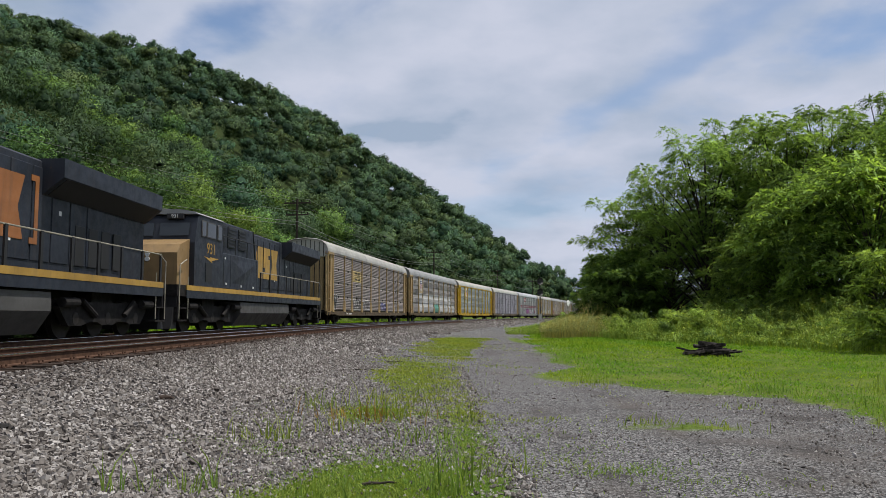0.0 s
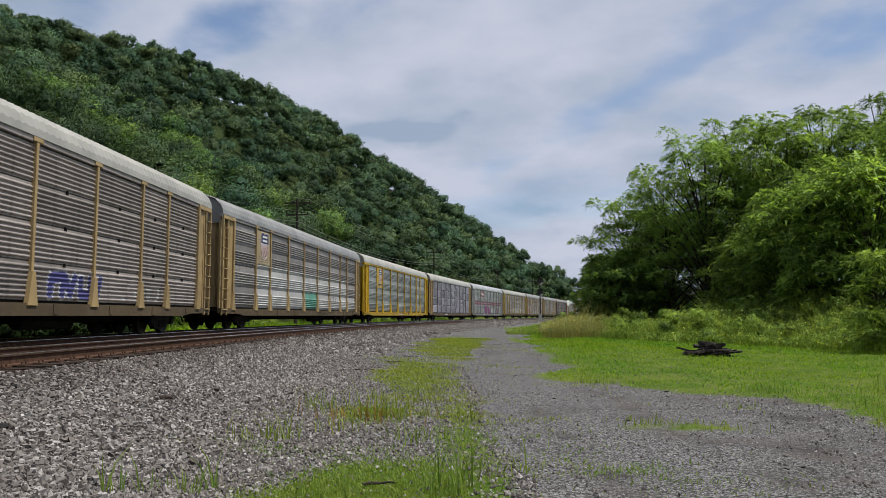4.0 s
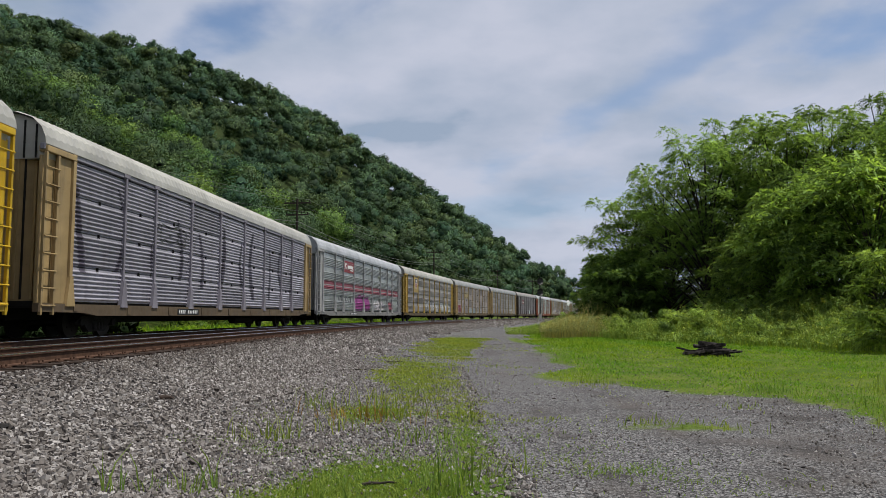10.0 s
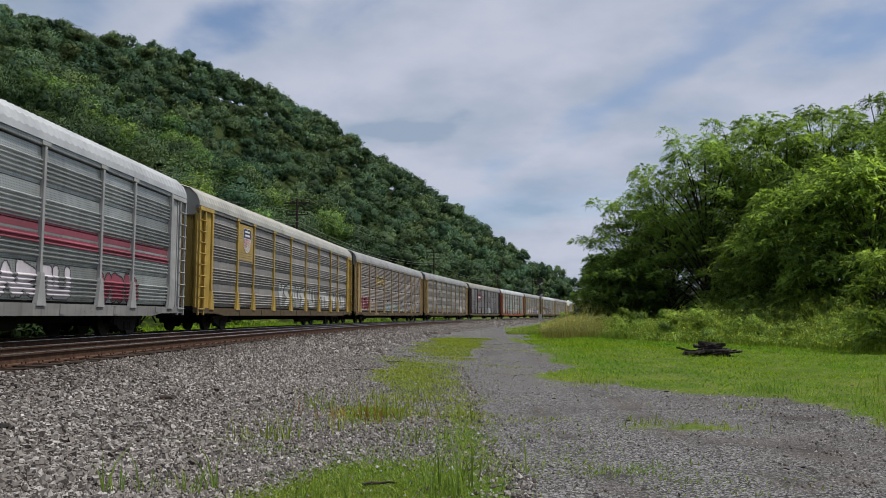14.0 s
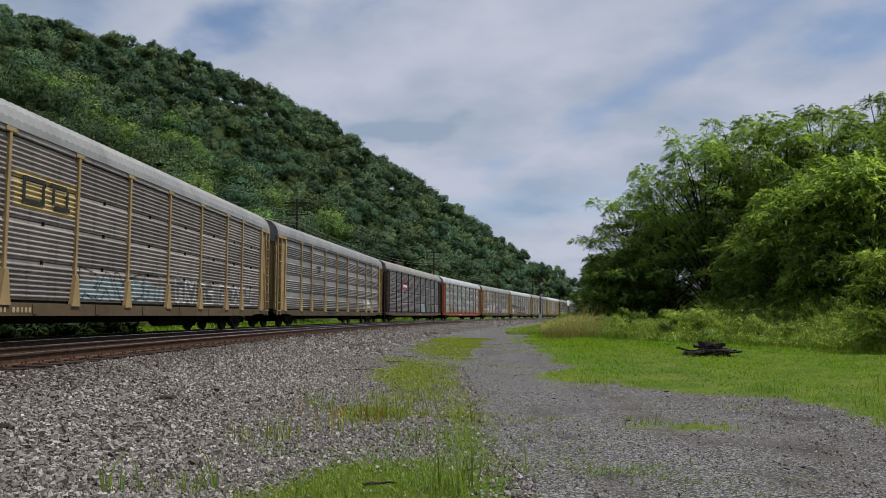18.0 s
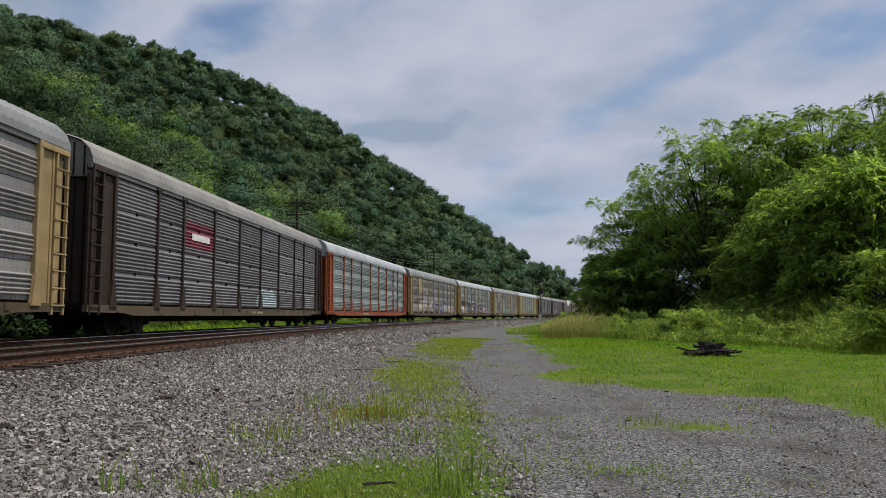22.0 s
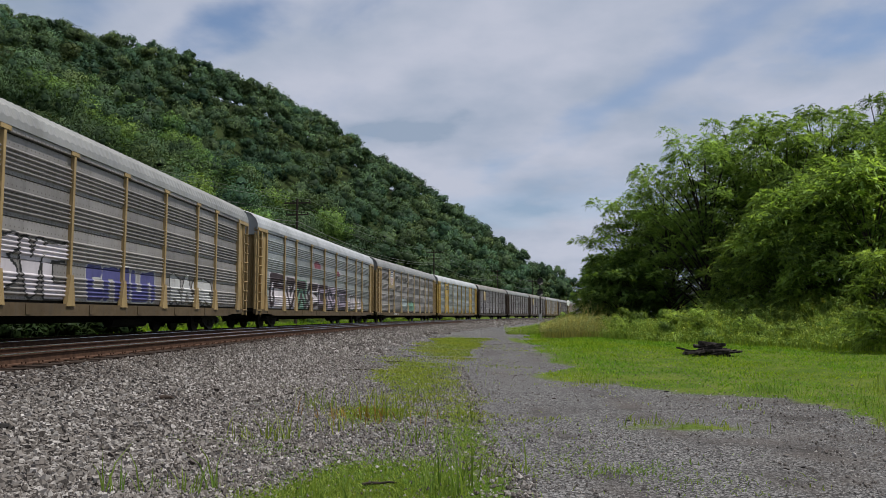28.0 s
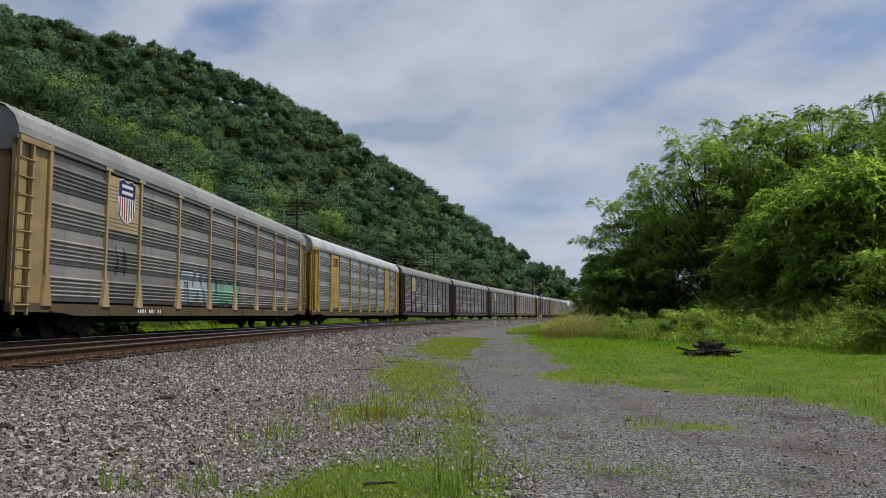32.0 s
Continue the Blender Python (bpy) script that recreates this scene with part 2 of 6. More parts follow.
# ---- mesh helpers ----
def mesh_np(name, verts, faces, mat, attrs=None, smooth=False, normals=None):
    """A mesh from arrays; faces is (n, 3) or (n, 4)."""
    me = bpy.data.meshes.new(name)
    v, f = np.asarray(verts, np.float32), np.asarray(faces, np.int32)
    k = f.shape[1]
    me.vertices.add(len(v))
    me.vertices.foreach_set("co", v.ravel())
    me.loops.add(f.size)
    me.loops.foreach_set("vertex_index", f.ravel())
    me.polygons.add(len(f))
    me.polygons.foreach_set("loop_start", np.arange(0, f.size, k, dtype=np.int32))
    me.polygons.foreach_set("use_smooth", np.full(len(f), smooth))
    me.update(calc_edges=True)
    me.materials.append(mat)
    for key, val in (attrs or {}).items():
        a = me.attributes.new(key, "FLOAT", "POINT")
        a.data.foreach_set("value", np.asarray(val, np.float32))
    if normals is not None:
        nn = np.asarray(normals, np.float32)
        me.polygons.foreach_set("use_smooth", np.full(len(f), True))
        me.normals_split_custom_set_from_vertices(nn / (np.linalg.norm(nn, axis=1, keepdims=True) + 1e-9))
    return me


def part(name, shape, material, parent=None, label="", m=None):
    """Links a bmesh or mesh as one object; the material belongs to the object, so alike pieces share their mesh."""
    if isinstance(shape, bmesh.types.BMesh):
        me = bpy.data.meshes.new(name)
        shape.to_mesh(me)
        shape.free()
        me.materials.append(None)
    else:
        me = shape
    ob = new(name, me)
    ob.material_slots[0].link = "OBJECT"
    ob.material_slots[0].material = material
    if parent:
        ob.parent = parent
    if m is not None:
        ob.matrix_basis = m
    if label:
        tagged(ob, label)
    return ob


def shared(bm, name="piece"):
    me = bpy.data.meshes.new(name)
    bm.to_mesh(me)
    bm.free()
    me.materials.append(None)
    return me


def box(bm, x0, x1, y0, y1, z0, z1, bevel=0.0):
    r = bmesh.ops.create_cube(bm, size=1.0, matrix=Matrix.LocRotScale(((x0 + x1) / 2, (y0 + y1) / 2, (z0 + z1) / 2), None, (x1 - x0, y1 - y0, z1 - z0)))
    if bevel:
        es = list({e for v in r["verts"] for e in v.link_edges})
        bmesh.ops.bevel(bm, geom=es, offset=bevel, segments=1, affect="EDGES")
    return bm


def rod(bm, a, b, r, n=8, r2=None):
    a, b = Vector(a), Vector(b)
    d = b - a
    q = d.to_track_quat("Z", "Y").to_matrix().to_4x4()
    bmesh.ops.create_cone(bm, cap_ends=True, segments=n, radius1=r, radius2=r if r2 is None else r2, depth=d.length, matrix=Matrix.Translation((a + b) / 2) @ q)
    return bm


def prism(bm, poly, axis, a, b):
    """A polygon of (u, v) pushed from a to b along an axis; u, v are the other two axes in order."""
    def at(u, v, w):
        return {"x": (w, u, v), "y": (u, w, v), "z": (u, v, w)}[axis]
    v0 = [bm.verts.new(at(u, v, a)) for u, v in poly]
    v1 = [bm.verts.new(at(u, v, b)) for u, v in poly]
    n = len(poly)
    for i in range(n):
        bm.faces.new((v0[i], v0[(i + 1) % n], v1[(i + 1) % n], v1[i]))
    bm.faces.new(v0[::-1])
    bm.faces.new(v1)
    bmesh.ops.recalc_face_normals(bm, faces=bm.faces[:])
    return bm


def B():
    return bmesh.new()


def holder(name, label, category, group="", kind=""):
    return tagged(new(name), label, category, group, kind)


# ---- the line of the tracks ----
X0, TH0, K0, K1 = -9.41, 0.0310, 2.935e-3, -1.8665e-5
HALF, SPACING = 1.55, 3.55          # half a car's width; from track to track
_S = np.arange(-520.0, 900.0, 0.5)
_K = np.where((_S < 0) | (_S > K0 / -K1), 0.0, K0 + K1 * _S)
_TH = np.cumsum(_K) * 0.5
_TH = _TH - np.interp(0, _S, _TH) + TH0
_PX = np.cumsum(np.sin(_TH)) * 0.5
_PY = np.cumsum(np.cos(_TH)) * 0.5
_PX = _PX - np.interp(0, _S, _PX) + X0 - HALF * math.cos(TH0)
_PY = _PY - np.interp(0, _S, _PY) + 20.0 + HALF * math.sin(TH0)


def at_s(s, d=0.0):
    """The place s metres along the train's track and d metres to the right of it, with the heading."""
    th = np.interp(s, _S, _TH)
    return np.interp(s, _S, _PX) + d * np.cos(th), np.interp(s, _S, _PY) - d * np.sin(th), th


def off_track(x, y):
    """Distance to the right of the empty near track."""
    cx, cy, th = np.interp(y, _PY, _PX), y, np.interp(y, _PY, _TH)
    return (x - cx) * np.cos(th) - SPACING


GROUND = -0.89


def smooth01(t):
    t = np.clip(t, 0, 1)
    return t * t * (3 - 2 * t)


def waves(x, y, seed=0):
    """Cheap rolling relief between -1 and 1."""
    r = np.random.RandomState(seed)
    z = 0
    for k in range(7):
        a, f, p = r.uniform(0, 6.28), 1.6 ** k, r.uniform(0, 6.28)
        z = z + np.sin((x * math.cos(a) + y * math.sin(a)) * f + p) / 1.4 ** k
    return z / 2.6


def hill_height(x, y):
    dl = -off_track(x, y) - SPACING - 17
    cap = np.interp(y, [-600, 120, 300, 331, 360, 400, 430, 450, 470, 560, 900, 2500], [92, 92, 106, 115, 116, 98, 77, 48, 14, 8, 20, 60])
    u = np.interp(y, [150, 210, 280, 350, 400, 460], [0.52, 0.58, 0.76, 0.80, 0.83, 0.92]) * np.maximum(dl, 0) / np.maximum(cap, 1)
    h = cap * u / (1 + u ** 5) ** 0.2
    return h * (1 + 0.07 * waves(x / 60, y / 60, 5)) * smooth01(dl / 12)


def height(x, y):
    d = off_track(x, y)
    z = np.interp(d, [-19, -9.5, -7.6, -5.75, 1.55, 4.7, 6.5], [GROUND + 0.5, GROUND + 0.2, GROUND + 0.15, -0.25, -0.25, GROUND + 0.06, GROUND])
    z = z + 0.035 * waves(x / 1.3, y / 1.3, 2) * smooth01((d - 3.5) / 2) + 0.10 * waves(x / 9, y / 9, 3) * smooth01((np.hypot(x, y) - 14) / 12) * smooth01((d - 6) / 6)
    z = z + np.maximum(0, d - 60) * 0.02
    return z + hill_height(x, y)


# ---- ground, one sheet to the horizon ----
def make_ground():
    def steps(mid, lo, hi):
        # lines that stand closer near the middle
        out = []
        for end in (lo, hi):
            p, row = mid, []
            while abs(p - mid) < abs(end - mid):
                row.append(p)
                p += math.copysign(0.20 + 0.055 * max(0.0, abs(p - mid) - 5), end - mid)
            out.append(row)
        return np.array(out[0][:0:-1] + out[1])

    xs, ys = steps(-2.5, -2600, 2600), steps(10.0, -1500, 3600)
    gx, gy = np.meshgrid(xs, ys)
    z = height(gx, gy)
    d = off_track(gx, gy)
    n, m = len(xs), len(ys)
    i = (np.arange(m - 1)[:, None] * n + np.arange(n - 1)[None, :]).ravel()
    faces = np.stack([i, i + 1, i + 1 + n, i + n], 1)
    turf, ball, wood = covers(gx, gy, d)
    me = mesh_np("ground", np.stack([gx, gy, z], -1).reshape(-1, 3), faces, M["ground"], {"turf": turf.ravel(), "ballast": ball.ravel(), "wood": wood.ravel(), "dirt": worn(gx, gy).ravel()}, True)
    tagged(new("ground", me), "gravel lane, turf and ballast bank beside the railway", "ground", kind="structure")


LANE_L = ([0, 6.3, 10.1, 14.4, 22.3, 39.7, 65, 90], [0.9, 0.82, 0.57, 0.70, 0.59, 1.93, 5.1, 9.5])
LAWN = ([4, 9, 10.4, 13.9, 15.5, 16.8, 20, 22.3, 30, 49, 77, 120], [14, 8.2, 6.4, 6.3, 4.75, 3.2, 2.7, 3.5, 4.0, 5.3, 9.1, 20])


def worn(x, y):
    """Bare trodden earth on the lane: the turning place and two faint wheel tracks."""
    turn = 0.13 * smooth01((x - 2.0) / 2.0) * smooth01((17 - y) / 5)
    mid = np.interp(y, [0, 10, 22, 40, 65], [2.4, 2.2, 2.2, 3.0, 5.9])
    return turn + 0.10 * (np.exp(-((x - mid + 0.75) / 0.28) ** 2) + np.exp(-((x - mid - 0.75) / 0.28) ** 2)) - 0.05


def covers(x, y, d):
    """Shares of turf, crushed stone and woodland floor."""
    lawn = smooth01((x - np.interp(y, *LAWN) + 0.9 * waves(x / 1.1, y / 0.9, 61)) / 3.4 + 0.5)
    lane_l = np.interp(y, *LANE_L)
    toe = 4.7 + 0.35 * np.sin(y * 0.9) - np.interp(y, [10, 40], [0.0, 0.5])
    strip = smooth01((d - toe - np.interp(y, [6, 14, 30], [1.2, 1.0, 0.3])) / 0.8) * smooth01((lane_l - x) / 0.8 + 0.5)
    mats = 0.30 + 0 * x
    for mx, my, sx, sy, top in ((-0.6, 6.9, 1.3, 1.1, 0.92), (-1.75, 7.7, 0.3, 0.5, 0.6), (0.35, 9.6, 0.5, 1.6, 0.70), (-1.15, 12.4, 0.95, 1.5, 0.70), (0.35, 12.2, 0.5, 1.6, 0.62), (-0.75, 20, 1.4, 6.5, 0.66), (0.8, 42, 2.0, 16, 0.64)):
        mats = np.maximum(mats, top * np.exp(-0.5 * (((x - mx) / sx) ** 2 + ((y - my) / sy) ** 2)))
    strip = strip * mats
    patch = 0.62 * np.exp(-(((x - 3.2) / 1.2) ** 2 + ((y - 10.4) / 0.55) ** 2)) + 0.7 * np.exp(-(((x - 4.6) / 0.7) ** 2 + ((y - 47) / 9) ** 2))
    far = smooth01((y - 75) / 15) * smooth01((d - 5.5) / 1.5)
    left = smooth01((-8.2 - d) / 1.0) * smooth01((y - 22) / 4)
    back = smooth01((-4 - y) / 4) * smooth01((d - 7) / 2)
    turf = np.clip(np.maximum.reduce([lawn * 1.1, strip, patch, far, left, back]), 0, 1)
    ball = smooth01((toe - d) / 0.9 + 0.5) * smooth01((d + 9.0) / 0.8)
    # second term carries the dark floor up to the tracks, as painted shade
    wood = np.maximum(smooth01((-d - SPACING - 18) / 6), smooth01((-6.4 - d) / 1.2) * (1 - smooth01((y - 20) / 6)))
    return turf, ball, wood


# ---- tracks ----
def sweep(name, prof, ss, d, mat, parent):
    """A rail: a closed profile of (across, up) pushed along the track."""
    x, y, th = at_s(ss, d)
    px = np.array(prof)
    v = np.stack([x[:, None] + px[None, :, 0] * np.cos(th)[:, None], y[:, None] - px[None, :, 0] * np.sin(th)[:, None], np.broadcast_to(px[None, :, 1], (len(ss), len(px)))], -1).reshape(-1, 3)
    k = len(px)
    i = np.arange(len(ss) - 1)[:, None] * k
    j = np.arange(k)[None, :]
    f = np.stack([i + j, i + (j + 1) % k, i + k + (j + 1) % k, i + k + j], -1).reshape(-1, 4)
    me = mesh_np(name, v, f, None)
    return part(name, me, mat, parent)


WEB = [(-0.075, -0.186), (0.075, -0.186), (0.075, -0.172), (0.012, -0.155), (0.010, -0.048), (0.036, -0.036), (0.036, -0.012), (-0.036, -0.012), (-0.036, -0.036), (-0.010, -0.048), (-0.012, -0.155), (-0.075, -0.172)]
HEAD = [(-0.036, -0.0125), (0.036, -0.0125), (0.034, -0.003), (0.026, 0.0), (-0.026, 0.0), (-0.034, -0.003)]


def make_track(d, label):
    track = holder("railway_track", label, "railway track", "double track", "structure")
    ss = np.concatenate([np.arange(-470, -30, 10.0), np.arange(-30, 320, 2.0), np.arange(320, 860, 12.0)])
    for side in (-0.752, 0.752):
        web = sweep("rail", WEB, ss, d + side, M["rail_side"], track)
        sweep("rail_head", HEAD, ss, d + side, M["rail_head"], web)
    bm = B()
    box(bm, -1.30, 1.30, -0.115, 0.115, -0.38, -0.186, 0.012)
    tie = shared(bm, "tie")
    bm = B()
    for sx in (-0.752, 0.752):
        box(bm, sx - 0.19, sx + 0.19, -0.10, 0.10, -0.1855, -0.170)
        for dx in (-0.12, 0.12):
            box(bm, sx + dx - 0.012, sx + dx + 0.012, -0.07, -0.045, -0.17, -0.135)
            box(bm, sx + dx - 0.012, sx + dx + 0.012, 0.045, 0.07, -0.17, -0.135)
    plates = shared(bm, "tie_plates")
    rnd = random.Random(4)
    for i in range(230 if d else 120):
        s = -9 + 0.52 * i
        x, y, th = at_s(s, d)
        m = pose(x, y, rnd.uniform(-0.012, 0.0), 0, 0, math.degrees(-th) + rnd.uniform(-1.2, 1.2))
        t = part("tie", tie, M["tie"], track, m=m)
        part("tie_plate", plates, M["rail_side"], t)


# ---- loose stone and grass ----
def stones(name, label, n, region, size, seed, sink=0.25, plain_shape=False):
    """Broken stones, each an irregular lump, strewn on the ground."""
    r = np.random.RandomState(seed)
    x, y = region(r, n)
    d = off_track(x, y)
    z = height(x, y)
    n = len(x)
    base = np.array([(a, b, c) for a in (-0.68, 0.68) for b in (-0.68, 0.68) for c in (-0.68, 0.68)])
    tri = np.array([(0, 1, 3), (0, 3, 2), (4, 6, 7), (4, 7, 5), (0, 4, 5), (0, 5, 1), (2, 3, 7), (2, 7, 6), (0, 2, 6), (0, 6, 4), (1, 5, 7), (1, 7, 3)])
    if plain_shape:
        base, tri = np.array([(1, 0, 0), (-1, 0, 0), (0, 1, 0), (0, -1, 0), (0, 0, 1), (0, 0, -1)], float) * 0.95, np.array([(0, 2, 4), (2, 1, 4), (1, 3, 4), (3, 0, 4), (2, 0, 5), (1, 2, 5), (3, 1, 5), (0, 3, 5)])
    m = len(base)
    s = size * np.exp(r.normal(0, 0.24, n))
    v = base[None] * r.uniform(0.45, 1.25, (n, m, 3)) * (s[:, None, None] * np.stack([r.uniform(0.75, 1.3, n), r.uniform(0.65, 1.1, n), r.uniform(0.65, 1.15, n)], 1)[:, None, :])
    a, b = r.uniform(0, 6.28, n), r.normal(0, 0.45, n)
    ca, sa, cb_, sb = np.cos(a), np.sin(a), np.cos(b), np.sin(b)
    vx, vz = v[..., 0] * cb_[:, None] - v[..., 2] * sb[:, None], v[..., 0] * sb[:, None] + v[..., 2] * cb_[:, None]
    wx, wy = vx * ca[:, None] - v[..., 1] * sa[:, None], vx * sa[:, None] + v[..., 1] * ca[:, None]
    P = np.stack([wx + x[:, None], wy + y[:, None], vz + z[:, None] + (s * r.uniform(-0.3, 0.75, n) - s * sink - 0.015 * (np.abs(d) < 1.34))[:, None]], -1).reshape(-1, 3)
    f = (tri[None] + (np.arange(n) * m)[:, None, None]).reshape(-1, 3)
    tone = np.repeat(np.clip(r.beta(2.8, 2.2, n), 0, 1), m)
    # share is full beyond the near track, painting in the train's shadow
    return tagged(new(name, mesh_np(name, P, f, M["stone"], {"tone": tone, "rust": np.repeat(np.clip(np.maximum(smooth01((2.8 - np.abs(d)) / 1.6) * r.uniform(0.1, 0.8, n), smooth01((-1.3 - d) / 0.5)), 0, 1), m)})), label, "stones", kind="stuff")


def in_view(x, y, margin=1.0):
    return np.abs(x) < 0.60 * y + margin


def ballast_region(y0, y1, d0, d1):
    def go(r, n):
        y = y0 + (y1 - y0) * r.uniform(0, 1, n) ** 1.35
        d = r.uniform(d0, d1, n)
        th = np.interp(y, _PY, _TH)
        x = np.interp(y, _PY, _PX) + (d + SPACING) / np.cos(th)
        k = in_view(x, y) & (d < 4.75 + 0.35 * np.sin(y * 0.9) - np.interp(y, [10, 40], [0, 0.5]) + r.normal(0, 0.35, n))
        # none on the rails
        k &= ~((np.abs(np.abs(d) - 0.752) < 0.10))
        return x[k], y[k]
    return go


def verge_region(r, n):
    y = 5.4 + 17 * r.uniform(0, 1, n) ** 1.7
    x = r.uniform(-5.2, 0.8, n)
    d = off_track(x, y)
    turf, ball, _ = covers(x, y, d)
    k = in_view(x, y) & (d > 4.2) & (r.uniform(0, 1, n) > turf * 1.5 - 0.15) & (x < np.interp(y, *LANE_L))
    return x[k], y[k]


def lane_region(r, n):
    y = 5.5 + 40 * r.uniform(0, 1, n) ** 2.2
    x = r.uniform(-5, 9, n)
    d = off_track(x, y)
    turf, ball, _ = covers(x, y, d)
    side = smooth01((np.interp(y, *LANE_L) - x) / 1.0)
    k = in_view(x, y) & (d > 3.8) & (r.uniform(0, 1, n) > turf * 0.95 + 1.4 * worn(x, y)) & (waves(x / 1.7, y / 1.7, 9) + r.normal(0, 0.5, n) + 1.2 * side > 0.1)
    return x[k], y[k]


def blades(name, label, x, y, h, w, mat, seed, lean=0.35, hue=0.5, hue_var=0.15, z=None, category="grass"):
    """Bent blades, three faces each."""
    r = np.random.RandomState(seed)
    n = len(x)
    h = np.broadcast_to(h, (n,)) * np.exp(r.normal(0, 0.28, n))
    w = np.broadcast_to(w, (n,)) * r.uniform(0.7, 1.3, n)
    z = height(x, y) - 0.01 if z is None else z
    a, b = r.uniform(0, 6.28, n), r.uniform(0, 6.28, n)
    side = np.stack([np.cos(a), np.sin(a), np.zeros(n)], 1) * (w / 2)[:, None]
    go = np.stack([np.cos(b), np.sin(b), np.zeros(n)], 1) * (h * np.abs(r.normal(0, lean, n)))[:, None]
    up = np.stack([np.zeros(n), np.zeros(n), h], 1)
    p = np.stack([x, y, z], 1)
    v = np.stack([p - side, p + side, p + up * 0.55 + go * 0.32 - side * 0.8, p + up * 0.55 + go * 0.32 + side * 0.8, p + up * 0.95 + go], 1).reshape(-1, 3)
    f = (np.array([(0, 1, 3), (0, 3, 2), (2, 3, 4)])[None] + (np.arange(n) * 5)[:, None, None]).reshape(-1, 3)
    tone, hu = np.repeat(r.uniform(0, 1, n), 5), np.repeat(np.clip(hue + r.normal(0, hue_var, n), 0, 1), 5)
    return tagged(new(name, mesh_np(name, v, f, mat, {"tone": tone, "hue": hu})), label, category, kind="stuff")


def make_turf():
    r = np.random.RandomState(11)

    def pick(n, xs, ys, power, test):
        y = ys[0] + (ys[1] - ys[0]) * r.uniform(0, 1, n) ** power
        x = r.uniform(0, 1, n) * (xs[1] - xs[0]) + xs[0]
        d = off_track(x, y)
        k = in_view(x, y) & test(x, y, d)
        return x[k], y[k]

    def strip(x, y, d):
        t, b, _ = covers(x, y, d)
        lane = np.interp(y, *LANE_L)
        return (t * smooth01((lane + 0.6 - x) / 0.6) + 0.42 * waves(x / 0.55, y / 0.75, 21) + r.normal(0, 0.22, len(x)) > 0.50 + 0.13 * smooth01((y - 9) / 5)) & (d > 4.5) & (y < 50)

    x, y = pick(420000, (-4, 3.5), (5.4, 60), 2.1, strip)
    dry = smooth01((y - 9.5) / 3) * 0.42 + 0.25 * waves(x / 1.1, y / 1.1, 33)
    blades("strip_grass", "short yellow-green grass tufts between ballast and lane", x, y, 0.034 + 0.0006 * y, 0.007 + 0.0006 * y, M["grass"], 12, 1.0, np.clip(0.36 + dry, 0, 1), 0.15)

    def lawn(x, y, d):
        t, b, _ = covers(x, y, d)
        return (x > np.interp(y, *LAWN) - 0.25) & (t + 0.3 * waves(x / 0.7, y / 0.7, 22) + r.normal(0, 0.1, len(x)) > 0.55)

    x, y = pick(260000, (1.5, 48), (8, 75), 1.45, lawn)
    blades("lawn_grass", "mown bright green grass beside the lane", x, y, (0.028 + 0.0012 * y) * (1.0 + 0.7 * waves(x / 0.6, y / 0.9, 35)), 0.006 + 0.0008 * y, M["lawn"], 13, 1.3, 0.40 + 0.45 * waves(x / 1.3, y / 2.4, 34), 0.18)
    # tufts: (x, y, spread, height, count, hue)
    tufts = [(-2.72, 6.5, 0.10, 0.42, 16, 0.25), (-2.45, 6.6, 0.08, 0.36, 12, 0.3), (-2.15, 6.5, 0.10, 0.34, 12, 0.3), (-1.98, 6.75, 0.06, 0.46, 9, 0.25), (-1.15, 6.4, 0.16, 0.36, 22, 0.35), (-0.75, 6.3, 0.10, 0.30, 14, 0.35),
             (-0.02, 6.6, 0.20, 0.55, 46, 0.35), (0.18, 6.9, 0.10, 0.50, 18, 0.3), (0.55, 7.4, 0.15, 0.32, 12, 0.5), (-1.9, 9.4, 0.18, 0.42, 34, 0.6), (-2.3, 9.3, 0.14, 0.34, 22, 0.7), (-1.45, 10.1, 0.2, 0.34, 30, 0.75), (-0.75, 11.6, 0.35, 0.50, 90, 0.62),
             (-1.2, 11.4, 0.45, 0.34, 90, 0.95), (-1.95, 12.4, 0.25, 0.48, 50, 0.6), (-0.3, 9.3, 0.25, 0.28, 50, 0.4), (0.35, 11.0, 0.12, 0.45, 18, 0.5), (-0.9, 13.6, 0.5, 0.36, 80, 0.8), (-0.1, 15.5, 0.6, 0.26, 60, 0.75), (0.1, 20, 0.7, 0.38, 60, 0.65), (5.9, 9.7, 0.3, 0.35, 30, 0.5), (6.4, 10.4, 0.4, 0.40, 40, 0.45), (6.4, 15.2, 0.35, 0.22, 160, 0.1), (7.2, 13.0, 0.5, 0.3, 60, 0.4), (8.6, 15.0, 0.35, 0.6, 60, 0.5), (3.4, 17.2, 0.4, 0.2, 70, 0.6), (2.9, 10.6, 0.35, 0.16, 70, 0.55), (3.6, 10.3, 0.3, 0.14, 60, 0.6), (4.9, 12.6, 0.3, 0.14, 40, 0.5)]
    for tx, ty, sp, h, n, hue in tufts:
        blades("grass_tuft", "upright tuft of tall grass in gravel" if hue < 0.7 else "dry reddish grass tuft in gravel", tx + r.normal(0, sp * 0.8, n), ty + r.normal(0, sp * 0.8, n), h * r.uniform(0.3, 0.85, n), 0.014, M["grass"] if hue < 0.9 else M["dry"], int(tx * 100) + 900, 0.55, hue, 0.1)
    # tall weeds before the trees
    n = 130000
    x, y = r.uniform(5, 42, n), r.uniform(22, 62, n)
    edge = np.interp(x, [5, 9, 12, 16, 22, 30, 40], [60, 57, 42, 33, 26, 22, 20])
    k = (y > edge + r.normal(0, 1.0, n)) & (y < edge + 16) & in_view(x, y)
    x, y = x[k], y[k]
